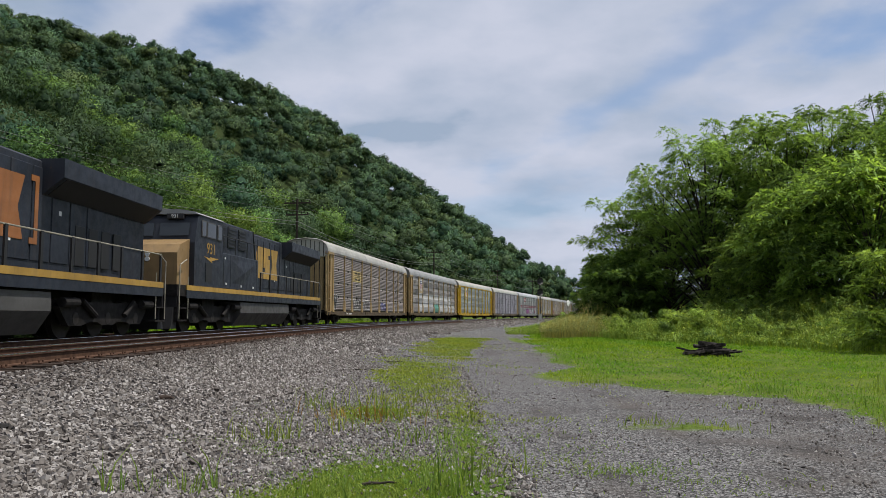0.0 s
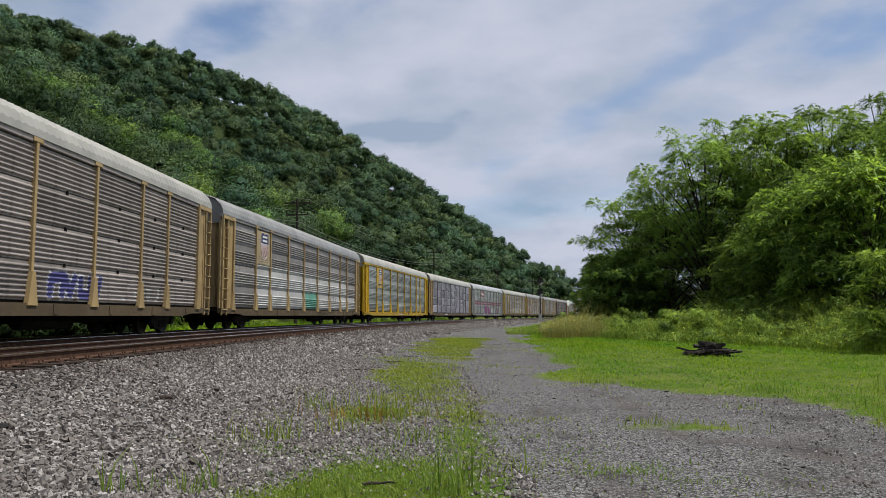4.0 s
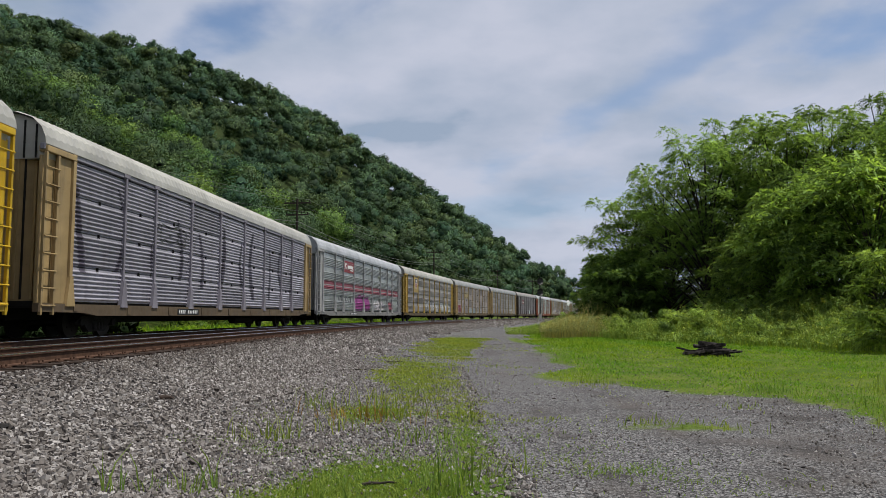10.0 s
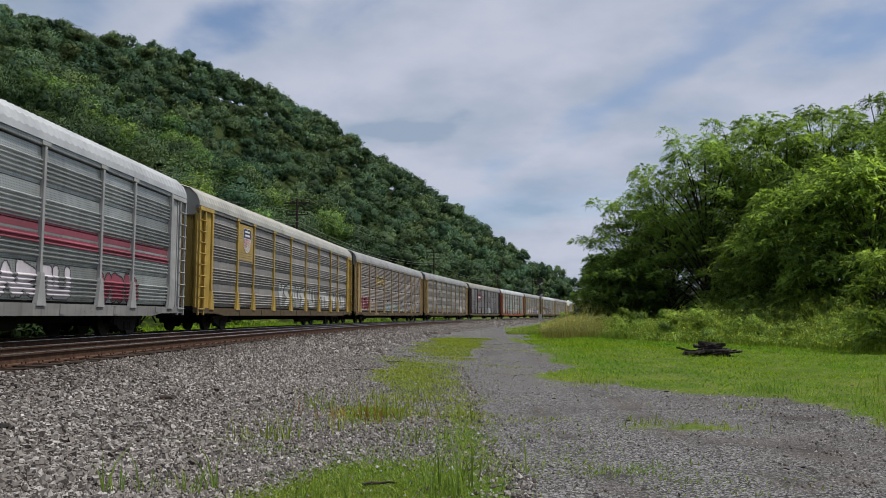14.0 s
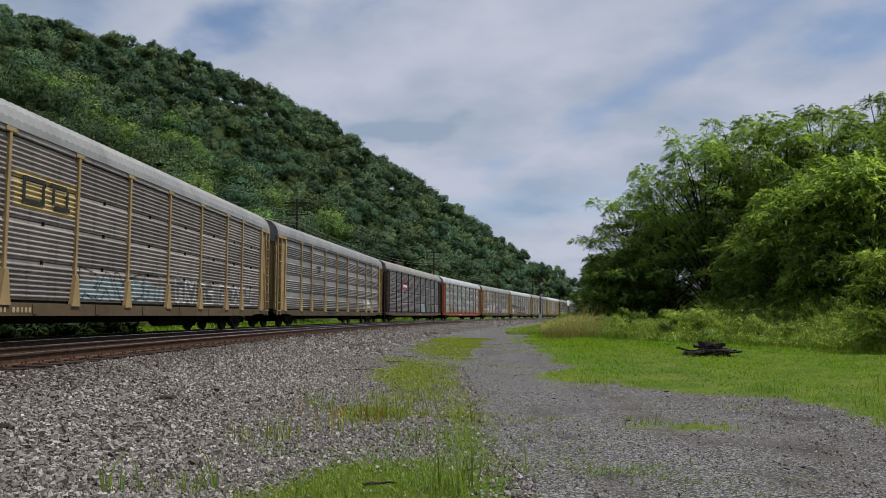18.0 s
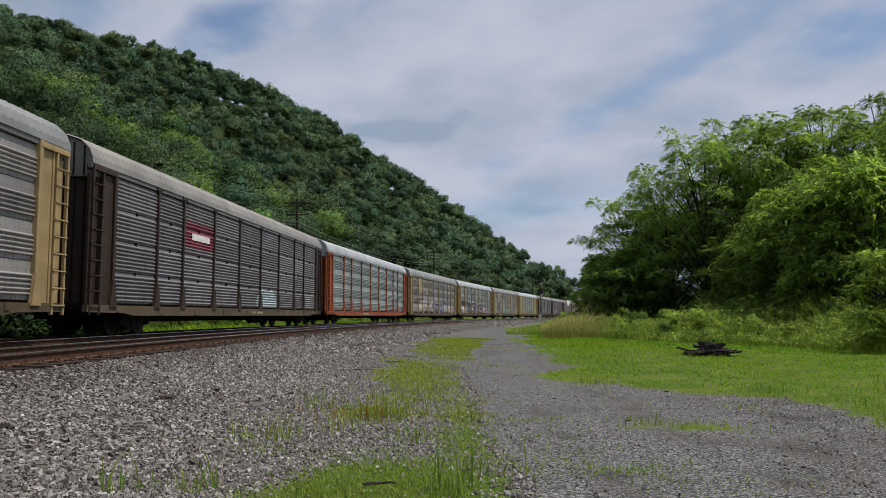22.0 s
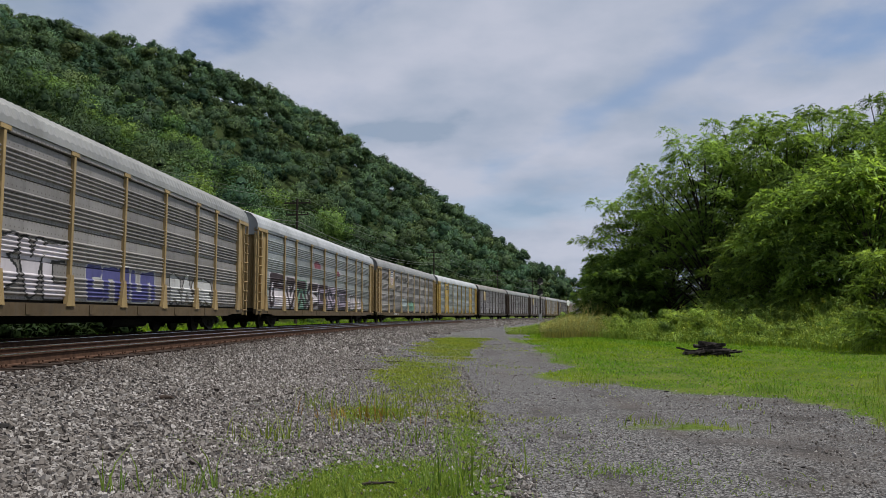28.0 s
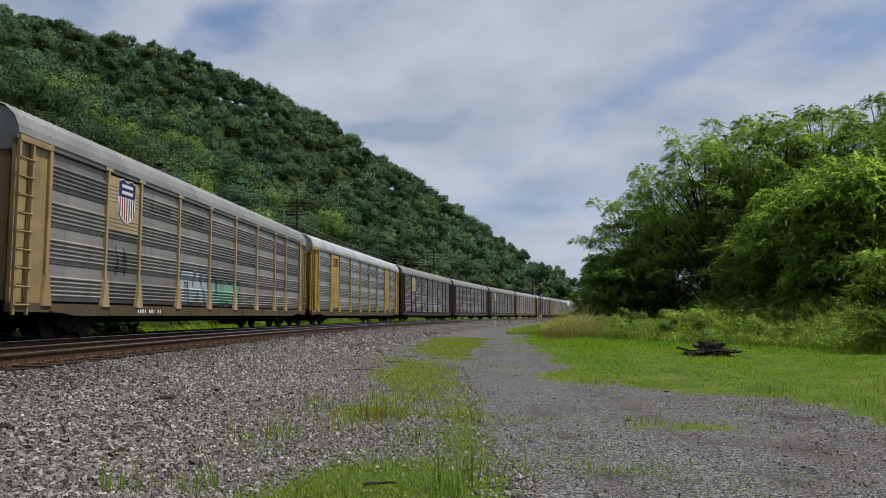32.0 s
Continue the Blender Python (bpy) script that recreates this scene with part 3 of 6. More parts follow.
    hh = 0.40 + 0.70 * smooth01((y - np.interp(x, [5, 9, 12, 16, 22, 30, 40], [60, 57, 42, 33, 26, 22, 20])) / 7) + 0.42 * waves(x / 0.8, y / 1.2, 37)
    blades("tall_weeds", "tall mixed green weeds along the foot of the trees", x, y, np.maximum(hh, 0.2) * (0.75 + 0.40 * smooth01((x - 11) / 8)), 0.030, M["weed"], 15, 0.35, 0.45, 0.2, category="weeds")
    # leafy tops on the weeds
    n2 = len(x) // 3
    c = np.stack([x[:n2], y[:n2], height(x[:n2], y[:n2]) + np.maximum(hh[:n2], 0.2) * (1 + 0.85 * smooth01((x[:n2] - 11) / 8)) * r.uniform(0.4, 1.0, n2)], 1)
    v, q = leaf_cards(r, c, np.full(n2, 0.16), 13, np.full(n2, 0.042), 0.3, 0.8)
    nn = np.tile([0.15, -0.15, 1.0], (len(v), 1)) + r.normal(0, 0.25, (len(v), 3))
    tagged(new("weed_leaves", mesh_np("weed_leaves", v, q, M["weed"], {"tone": np.repeat(r.uniform(0, 1, n2 * 13), 4), "hue": np.repeat(np.clip(r.normal(0.45, 0.2, n2), 0, 1), 52)}, True, nn)), "leafy tops of tall green weeds", "weeds", kind="stuff")
    # leafy clumps among the weeds
    n = 260
    cx = r.uniform(9, 42, n)
    cy = np.interp(cx, [5, 9, 12, 16, 22, 30, 40], [60, 57, 42, 33, 26, 22, 20]) + r.uniform(0.5, 13, n)
    k = in_view(cx, cy, 2)
    cx, cy = cx[k], cy[k]
    n = len(cx)
    woods("weed_clumps", "leafy green weed clumps and brambles before the trees", cx, cy, r.uniform(0.35, 0.85, n), r.uniform(0.5, 2.0, n), 48, 6, 110, np.full(n, 0.055), M["leaf_near"], 0.5, 0.2, 0.35)
    # pale seeding stalks by the lane's far end
    n = 5200
    y = r.uniform(50, 74, n)
    x = y * (0.126 + 0.104 * r.beta(1.5, 2.2, n))
    heads = np.stack([x, y, height(x, y) + 0.55 + 0.9 * r.uniform(0, 1, n) ** 2 * smooth01((x / y - 0.12) / 0.05)], 1)
    v, q = leaf_cards(r, heads, np.full(n, 0.15), 9, np.full(n, 0.05), 0.3, 1.3)
    tagged(new("seed_heads", mesh_np("seed_heads", v, q, M["straw"], {"tone": np.repeat(r.uniform(0, 1, n * 9), 4), "hue": np.repeat(np.clip(r.normal(0.4, 0.25, n), 0, 1), 36)})), "pale fluffy seed heads and leaves on tall weeds", "weeds", kind="stuff")
    blades("seeding_weeds", "pale yellow-green seeding stalks beside the lane", x, y, (0.55 + 1.5 * r.uniform(0, 1, n) ** 2) * (1 + 0.5 * waves(x / 1.2, y / 2, 51)) * (0.25 + 0.75 * smooth01((x / y - 0.12) / 0.06)), 0.022, M["straw"], 16, 0.3, 0.6, 0.2, category="weeds")
    n = 9000
    s = 14 + 116 * r.uniform(0, 1, n)
    x, y, _ = at_s(s, -r.uniform(5.2, 12, n))
    blades("far_side_grass", "rough sunlit grass beyond the train", x, y, 0.40, 0.10, M["lawn"], 17, 0.6, 0.5, 0.25)


make_ground()
make_track(0.0, "main line track with steel rails on wooden ties under the train")
make_track(SPACING, "empty track with worn rail heads and rusty webs on wooden ties")
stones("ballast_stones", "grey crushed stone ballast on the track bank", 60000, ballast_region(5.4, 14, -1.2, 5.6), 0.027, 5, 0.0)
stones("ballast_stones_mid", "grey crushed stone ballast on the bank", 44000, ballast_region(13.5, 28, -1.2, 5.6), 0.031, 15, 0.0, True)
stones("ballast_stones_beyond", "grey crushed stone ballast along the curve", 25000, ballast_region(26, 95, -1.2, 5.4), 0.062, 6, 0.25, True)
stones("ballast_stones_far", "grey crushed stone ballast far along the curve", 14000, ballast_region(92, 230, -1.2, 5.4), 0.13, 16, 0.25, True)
stones("verge_gravel", "medium grey gravel below the ballast bank", 46000, verge_region, 0.024, 8, 0.0, True)
stones("lane_gravel", "loose grey gravel scattered over the lane", 110000, lane_region, 0.017, 7, 0.0, True)


# ---- woods and trees ----
def lumps_of(r, centre, rad, n):
    """Centres and radii of the foliage masses of crowns. centre (t, 3), rad (t, 3)."""
    t = len(centre)
    u = r.normal(0, 1, (t, n, 3))
    u /= np.linalg.norm(u, axis=2, keepdims=True)
    u[..., 2] = np.where(u[..., 2] < -0.35, -u[..., 2], u[..., 2])
    c = centre[:, None] + u * rad[:, None] * r.uniform(0.42, 0.78, (t, n, 1))
    lr = rad.mean(1)[:, None] * r.uniform(0.24, 0.46, (t, n))
    return c.reshape(-1, 3), lr.reshape(-1)


def leaf_cards(r, c, lr, k, size, droop=0.3, squash=0.85, ragged=0.55, lift=0.6, three=False, depth=0.70):
    """k bent leaf sprays on each mass."""
    n = len(c)
    u = r.normal(0, 1, (n, k, 3))
    u /= np.linalg.norm(u, axis=2, keepdims=True)
    pos = c[:, None] + u * np.array([1, 1, squash]) * (lr[:, None] * r.uniform(depth, 1.10, (n, k)))[..., None]
    nrm = u * 0.9 + r.normal(0, ragged, (n, k, 3)) + np.array([0, 0, lift])
    nrm /= np.linalg.norm(nrm, axis=2, keepdims=True)
    ref = r.normal(0, 1, (n, k, 3))
    t1 = np.cross(nrm, ref)
    t1 /= np.linalg.norm(t1, axis=2, keepdims=True) + 1e-6
    t2 = np.cross(nrm, t1)
    s = (np.broadcast_to(size, (n,))[:, None] * r.uniform(0.55, 1.4, (n, k)))[..., None]
    v = np.stack([pos + t1 * s - nrm * s * droop, pos + t2 * s * r.uniform(0.35, 0.7, (n, k, 1)), pos - t1 * s - nrm * s * droop * 0.6, pos - t2 * s * r.uniform(0.35, 0.7, (n, k, 1))], 2)
    if three:
        v = v[:, :, :3]
    f = np.arange(n * k * v.shape[2]).reshape(-1, v.shape[2])
    return v.reshape(-1, 3), f


_ICO = None


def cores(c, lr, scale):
    """Rough hearts of foliage masses, so that crowns are not see-through; woods() darkens them as painted shade."""
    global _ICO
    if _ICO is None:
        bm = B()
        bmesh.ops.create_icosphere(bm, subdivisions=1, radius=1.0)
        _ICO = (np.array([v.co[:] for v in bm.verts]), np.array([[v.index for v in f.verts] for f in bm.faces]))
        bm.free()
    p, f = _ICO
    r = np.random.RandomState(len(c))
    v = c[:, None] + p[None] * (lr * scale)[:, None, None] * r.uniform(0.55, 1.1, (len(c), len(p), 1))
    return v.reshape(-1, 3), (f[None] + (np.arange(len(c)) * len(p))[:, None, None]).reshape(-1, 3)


def join_tri_quad(v1, q, v2, t):
    """Leaves, quads split in two, joined with the hearts."""
    if q.shape[1] == 3:
        return np.concatenate([v1, v2]), np.concatenate([q, t + len(v1)])
    tri = np.concatenate([q[:, [0, 1, 2]], q[:, [0, 2, 3]], t + len(v1)])
    return np.concatenate([v1, v2]), tri


def soft_normals(v1, per, v2, lc, crown, rad, lift=0.25, whole=0.75):
    """Shading directions of foliage: outward from each mass and from the whole crown."""
    big = (lc - crown) / rad
    out = []
    for v, m in ((v1, per), (v2, 12)):
        if not len(v):
            continue
        c, b = np.repeat(lc, m, 0), np.repeat(big, m, 0)
        u = v - c
        u /= np.linalg.norm(u, axis=1, keepdims=True) + 1e-6
        out.append(0.55 * u + whole * b + np.array([0, 0, lift]))
    return np.concatenate(out)


def woods(name, label, x, y, rad, tall, seed, n_lump, k, size, mat, hue=0.4, hue_var=0.2, core=0.5):
    r = np.random.RandomState(seed)
    z = height(x, y)
    t = len(x)
    R = np.stack([rad * r.uniform(0.85, 1.2, t), rad * r.uniform(0.85, 1.2, t), rad * r.uniform(0.9, 1.35, t)], 1)
    c = np.stack([x, y, z + tall - R[:, 2] * 0.8], 1)
    lc, lr = lumps_of(r, c, R, n_lump)
    v1, q = leaf_cards(r, lc, lr, k, np.repeat(size, n_lump), 0.3, 0.85, 0.28, 0.18, True, 0.80)
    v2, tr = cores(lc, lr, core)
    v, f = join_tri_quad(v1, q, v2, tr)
    ht = np.clip(hue + r.normal(0, hue_var, t), 0, 1)
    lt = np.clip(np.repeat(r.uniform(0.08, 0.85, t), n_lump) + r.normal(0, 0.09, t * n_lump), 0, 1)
    # hearts get a darker tone, painting shadow gaps between the leaf sprays
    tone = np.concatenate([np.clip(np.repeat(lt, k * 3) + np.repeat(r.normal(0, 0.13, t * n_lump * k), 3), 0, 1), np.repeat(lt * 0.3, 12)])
    hu = np.concatenate([np.repeat(ht, n_lump * k * 3), np.repeat(ht, n_lump * 12)])
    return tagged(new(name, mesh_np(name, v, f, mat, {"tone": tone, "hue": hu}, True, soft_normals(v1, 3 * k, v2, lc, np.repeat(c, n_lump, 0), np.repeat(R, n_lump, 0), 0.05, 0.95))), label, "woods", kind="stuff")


def make_woods():
    r = np.random.RandomState(31)
    gx, gy = np.meshgrid(np.arange(-420, 130, 7.8), np.arange(30, 640, 7.8))
    x, y = (gx + r.uniform(-3, 3, gx.shape)).ravel(), (gy + r.uniform(-3, 3, gx.shape)).ravel()
    dl = -off_track(x, y) - SPACING - 17
    k = (dl > 2) & (x > -0.64 * y - 8) & (y < 560)
    x, y = x[k], y[k]
    # leave out what lies well behind the crest
    top = (height(x, y) + 15 - CAM_Z) / y
    hide = np.zeros(len(x))
    for f in np.linspace(0.3, 0.985, 60):
        ok = -off_track(x * f, y * f) - SPACING - 17 > 2
        hide = np.maximum(hide, np.where(ok, (height(x * f, y * f) + 4 - CAM_Z) / (y * f), 0))
    k = top > hide - 0.004
    x, y = x[k], y[k]
    dist = np.hypot(x, y)
    near = dist < 150
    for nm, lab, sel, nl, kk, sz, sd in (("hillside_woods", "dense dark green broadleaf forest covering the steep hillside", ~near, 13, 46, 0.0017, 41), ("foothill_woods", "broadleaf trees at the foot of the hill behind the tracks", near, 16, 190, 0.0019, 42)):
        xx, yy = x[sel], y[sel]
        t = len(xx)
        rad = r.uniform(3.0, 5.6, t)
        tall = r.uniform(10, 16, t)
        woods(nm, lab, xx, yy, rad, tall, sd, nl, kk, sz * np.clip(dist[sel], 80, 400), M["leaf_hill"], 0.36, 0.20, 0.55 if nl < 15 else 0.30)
    # brighter young growth at the foot of the slope
    n = 64
    s = r.uniform(6, 100, n)
    px, py, th = at_s(s, -r.uniform(14, 23, n))
    woods("trackside_thicket", "bright green young trees and vines at the foot of the slope", px, py, r.uniform(2.2, 3.6, n), np.interp(s, [0, 20, 60, 75, 100], [9, 12, 12, 9, 7]) + r.uniform(-2.5, 1.5, n), 43, 14, 150, np.full(n, 0.12), M["leaf_slope"], 0.50, 0.16, 0.25)
    spots = np.array([(-49.1, 89.6), (-59.0, 115.4), (-51.5, 110.2), (-73.1, 170.0), (-61.1, 152.4), (-56.6, 155.5), (-44.4, 132.9), (-41.2, 100.9), (-43.5, 97.9), (-39.4, 136.0), (-32.8, 125.7), (-28.6, 127.7), (-28.0, 144.2), (-34.9, 109.2), (-70.9, 147.3), (-22.4, 136.0), (-19.3, 142.1)])
    n = len(spots) * 2
    px, py = np.repeat(spots, 2, 0).T + r.normal(0, 1.6, (2, n))
    woods("sunlit_slope_trees", "yellow-green locust trees standing out on the lower slope", px, py, r.uniform(3.0, 4.8, n), r.uniform(12, 15.5, n), 52, 14, 110, np.hypot(px, py) * 0.0015, M["leaf_slope"], 0.46, 0.14, 0.3)
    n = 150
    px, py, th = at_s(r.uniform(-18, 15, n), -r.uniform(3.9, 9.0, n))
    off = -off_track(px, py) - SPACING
    woods("trackside_scrub", "leafy scrub close behind the tracks, leaves darkened for its shade", px, py, np.interp(off, [3.4, 5, 8], [0.5, 1.0, 1.9]) * r.uniform(0.8, 1.1, n), np.interp(off, [3.4, 5, 8], [0.7, 1.5, 3.6]) * r.uniform(0.8, 1.2, n), 46, 6, 60, np.full(n, 0.16), M["leaf_shaded"], 0.3, 0.12)
    n = 26
    px, py = r.uniform(18, 62, n), r.uniform(66, 84, n)
    woods("back_thicket", "dense green trees behind the lane-side row", px, py, r.uniform(2.8, 4.6, n), 8.5 + 9 * smooth01((px - 16) / 25) + r.uniform(-1, 1.5, n), 47, 12, 120, np.full(n, 0.17), M["leaf_near"], 0.35, 0.1)
    n = 130
    px, py, th = at_s(r.uniform(8, 150, n), -r.uniform(10.5, 15.5, n))
    woods("trackside_bushes", "low dense bushes along the far side of the tracks", px, py, r.uniform(0.7, 1.4, n), r.uniform(0.9, 2.4, n), 45, 6, 70, np.full(n, 0.11), M["leaf_near"], 0.6, 0.2)
    # the wooded rise where the valley turns
    n = 150
    a = r.uniform(0, 1, n)
    px, py = 58 + 150 * a + r.normal(0, 6, n), 400 + 90 * r.uniform(0, 1, n)
    woods("far_woods", "distant dark wooded rise beyond the curve", px, py, r.uniform(4, 6.5, n), r.uniform(8, 15, n) + 10 * np.exp(-((px - 74) / 14) ** 2), 44, 10, 60, np.full(n, 0.42), M["leaf_hill"], 0.25, 0.1, 0.8)


def limb(bm, a, b, r0, r1, n=7):
    rod(bm, a, b, r0, n, r1)


def fronds(r, c, lr, k, length, squash=0.62):
    """Pinnate leaves on foliage masses: seven leaflets on a drooping stalk that points outward."""
    n = len(c)
    u = r.normal(0, 1, (n, k, 3))
    u[..., 2] = np.where(u[..., 2] < -0.3, -u[..., 2], u[..., 2])
    u /= np.linalg.norm(u, axis=2, keepdims=True)
    p0 = (c[:, None] + u * np.array([1, 1, squash]) * (lr[:, None] * r.uniform(0.45, 1.0, (n, k)))[..., None]).reshape(-1, 3)
    m = n * k
    go = u.reshape(-1, 3) * np.array([1, 1, 0.35]) + r.normal(0, 0.38, (m, 3)) * np.array([1, 1, 0.5])
    go /= np.linalg.norm(go, axis=1, keepdims=True) + 1e-6
    L = length * r.uniform(0.6, 1.3, (m, 1))
    side = np.cross(go, np.array([0, 0, 1.0])) + r.normal(0, 0.55, (m, 3))
    side /= np.linalg.norm(side, axis=1, keepdims=True) + 1e-6
    droop = r.uniform(0.15, 0.75, (m, 1))

    def on(t):
        return p0 + go * L * t - np.array([0, 0, 1.0]) * droop * L * t * t

    tri = []
    for t, w in ((0.25, 0.36), (0.52, 0.34), (0.78, 0.26)):
        p = on(t)
        for sg in (-1, 1):
            tri += [p - go * L * 0.11, p + go * L * 0.11, p + side * sg * w * L + go * L * 0.14 - np.array([0, 0, 0.09]) * L]
    e = on(0.92)
    tri += [e - side * 0.09 * L, e + side * 0.09 * L, on(1.22)]
    v = np.stack(tri, 1).reshape(-1, 3)
    return v, np.arange(len(v)).reshape(-1, 3)


def make_tree(x, y, tall, rad, seed, label, lean=(0, 0), n_lump=52, k=34, size=0.5, low=0.1, hue=0.5, mat="leaf_near"):
    r = np.random.RandomState(seed)
    z = float(height(np.array([x]), np.array([y]))[0])
    tree = holder("tree", label, "tree", "trees beside the lane")
    tree.location = (x, y, z)
    bm = B()
    top = Vector((lean[0], lean[1], tall * 0.62))
    pts = [Vector((0, 0, -0.1))]
    for i in range(1, 6):
        f = i / 5
        pts.append(top * f + Vector(r.normal(0, 0.12, 3)) * tall * 0.06)
    for i in range(5):
        limb(bm, pts[i], pts[i + 1], 0.014 * tall * (1 - 0.17 * i), 0.014 * tall * (1 - 0.17 * (i + 1)))
    part("trunk", bm, M["bark"], tree)
    cs, lr = [], []
    for i in range(n_lump):
        h = low + (1 - low) * (i + 0.5) / n_lump
        a = i * 2.399 + r.uniform(-0.4, 0.4)
        reach = rad * (math.sin(math.pi * min(1, 0.20 + 0.74 * h)) ** 0.6) * r.uniform(0.45, 1.0) ** 0.6
        c = Vector((lean[0] * h + math.cos(a) * reach, lean[1] * h + math.sin(a) * reach, tall * h * 0.93 + r.normal(0, 0.35)))
        cs.append(c)
        lr.append(rad * r.uniform(0.20, 0.34) * (1.15 - 0.42 * h))
        s = top * max(0.08, min(0.95, h * 0.9 - 0.1))
        mid = s.lerp(c, 0.55) + Vector((0, 0, 0.15 * reach))
        bm = B()
        limb(bm, s, mid, 0.004 * tall, 0.003 * tall, 5)
        limb(bm, mid, c, 0.003 * tall, 0.0015 * tall, 5)
        part("limb", bm, M["bark"], tree)
        # side sprays round each limb's end
        for j in range(3):
            o = Vector(r.normal(0, 1, 3)) * rad * 0.19
            cs.append(c + Vector((o.x, o.y, o.z * 0.6)))
            lr.append(rad * r.uniform(0.10, 0.19))
    cs, lr = np.array([c[:] for c in cs]), np.array(lr)
    v1, q = fronds(r, cs, lr, k, size)
    lt = r.uniform(0.2, 0.8, len(cs))
    tone = np.clip(np.repeat(lt, k * 21) + np.repeat(r.normal(0, 0.22, len(cs) * k), 21), 0, 1)
    hu = np.full(len(v1), hue)
    nn = soft_normals(v1, 21 * k, v1[:0], cs, np.array([lean[0] / 2, lean[1] / 2, tall * 0.42]), np.array([rad, rad, tall * 0.5]), 0.22, 0.7)
    nn = nn + np.repeat(r.normal(0, 0.30, (len(cs) * k, 3)), 21, 0)
    me = mesh_np("crown", v1, q, M[mat], {"tone": tone, "hue": hu}, True, nn)
    part("crown", me, M[mat], tree)
    return tree


make_turf()
make_woods()
LOCUST = "tall locust tree with feathery green foliage above tall weeds"
BUSH = "broad leafy green tree with foliage down to the weeds"
# bearing across the view at one metre, distance, height, crown radius, label, foot of the crown, frond length, coat, hue
for i, (bx, dist, tall, rad, lab, low, fr, kind, hue) in enumerate([
        (0.208, 70, 7.2, 2.3, BUSH, 0.03, 0.40, "leaf_near", 0.38), (0.243, 67, 12.2, 3.6, BUSH, 0.05, 0.40, "leaf_near", 0.40), (0.293, 63, 13.8, 4.9, BUSH, 0.20, 0.42, "leaf_lime", 0.34),
        (0.345, 59, 16.0, 5.2, BUSH, 0.26, 0.42, "leaf_lime", 0.30), (0.400, 61, 17.6, 5.4, LOCUST, 0.20, 0.5, "leaf_lime", 0.30), (0.452, 56, 16.2, 5.2, LOCUST, 0.20, 0.5, "leaf_near", 0.42),
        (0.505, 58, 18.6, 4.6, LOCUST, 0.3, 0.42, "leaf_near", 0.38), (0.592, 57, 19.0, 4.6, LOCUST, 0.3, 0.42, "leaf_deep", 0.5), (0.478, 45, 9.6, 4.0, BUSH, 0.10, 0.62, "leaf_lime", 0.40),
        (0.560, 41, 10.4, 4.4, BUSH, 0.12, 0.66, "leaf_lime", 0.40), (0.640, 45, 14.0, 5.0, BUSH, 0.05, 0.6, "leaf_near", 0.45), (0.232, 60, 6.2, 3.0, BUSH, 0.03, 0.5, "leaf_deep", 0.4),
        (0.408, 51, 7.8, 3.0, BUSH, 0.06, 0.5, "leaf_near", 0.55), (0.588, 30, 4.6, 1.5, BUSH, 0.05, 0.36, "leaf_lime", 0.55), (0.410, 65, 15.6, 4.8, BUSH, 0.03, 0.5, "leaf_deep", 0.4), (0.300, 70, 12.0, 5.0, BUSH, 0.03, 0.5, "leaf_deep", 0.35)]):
    small = tall < 5
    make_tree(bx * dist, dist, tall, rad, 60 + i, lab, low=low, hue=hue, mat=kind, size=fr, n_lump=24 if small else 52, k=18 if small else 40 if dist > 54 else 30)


# ---- covered car carriers ----
BAYS = [2.85, 2.05, 2.95, 2.95, 2.95, 2.95, 2.95, 2.05, 2.85]
HALF_LEN, P0, P1 = 13.62, 0.94, 4.60
FACE = 1.44                       # the plane of the panels, from the middle
EDGE = [-12.275]
for _b in BAYS:
    EDGE.append(EDGE[-1] + _b)


ROWS = 4
ROW_H = (P1 - P0) / ROWS


def row_profile(style):
    """(z, depth) of one row of a side panel, from its lower joint upward."""
    out = [(0.0, -0.045), (0.022, -0.045), (0.030, 0.0)]
    count, start, deep = (5, 0.12, 0.052) if style == "grouped" else (7, 0.06, 0.042)
    pitch = 0.108 if style == "grouped" else (ROW_H - 0.10) / 7
    for j in range(count):
        a = start + j * pitch
        out += [(a, 0.0), (a + 0.34 * pitch, deep), (a + 0.50 * pitch, deep), (a + 0.84 * pitch, 0.0)]
    return out + [(ROW_H - 0.001, 0.0)]


CORR = {k: [(P0 + i * ROW_H + z, d) for i in range(ROWS) for z, d in row_profile(k)] for k in ("grouped", "even")}
CACHE = {}


def panel_mesh(width, style, rows):
    """A side panel, one row high or of all four rows."""
    key = ("panel", width, style, rows)
    if key not in CACHE:
        bm = B()
        poly = [(-d, P0 + i * ROW_H + z) for i in range(rows) for z, d in row_profile(style)]
        poly += [(0.06, P0 + rows * ROW_H - 0.001), (0.06, P0)]
        prism(bm, poly, "x", -width / 2 + 0.03, width / 2 - 0.03)
        CACHE[key] = shared(bm, "side_panel")
    return CACHE[key]


def once(key, make):
    if key not in CACHE:
        bm = B()
        make(bm)
        CACHE[key] = shared(bm, key)
    return CACHE[key]


def m_post(bm):
    box(bm, -0.05, 0.05, -0.10, 0.02, 0.86, 4.74, 0.012)
    prism(bm, [(-0.20, 0.84), (0.20, 0.84), (0.065, 1.62), (-0.065, 1.62)], "y", -0.135, -0.02)
    box(bm, -0.20, 0.20, -0.11, -0.005, 4.64, 4.75, 0.01)


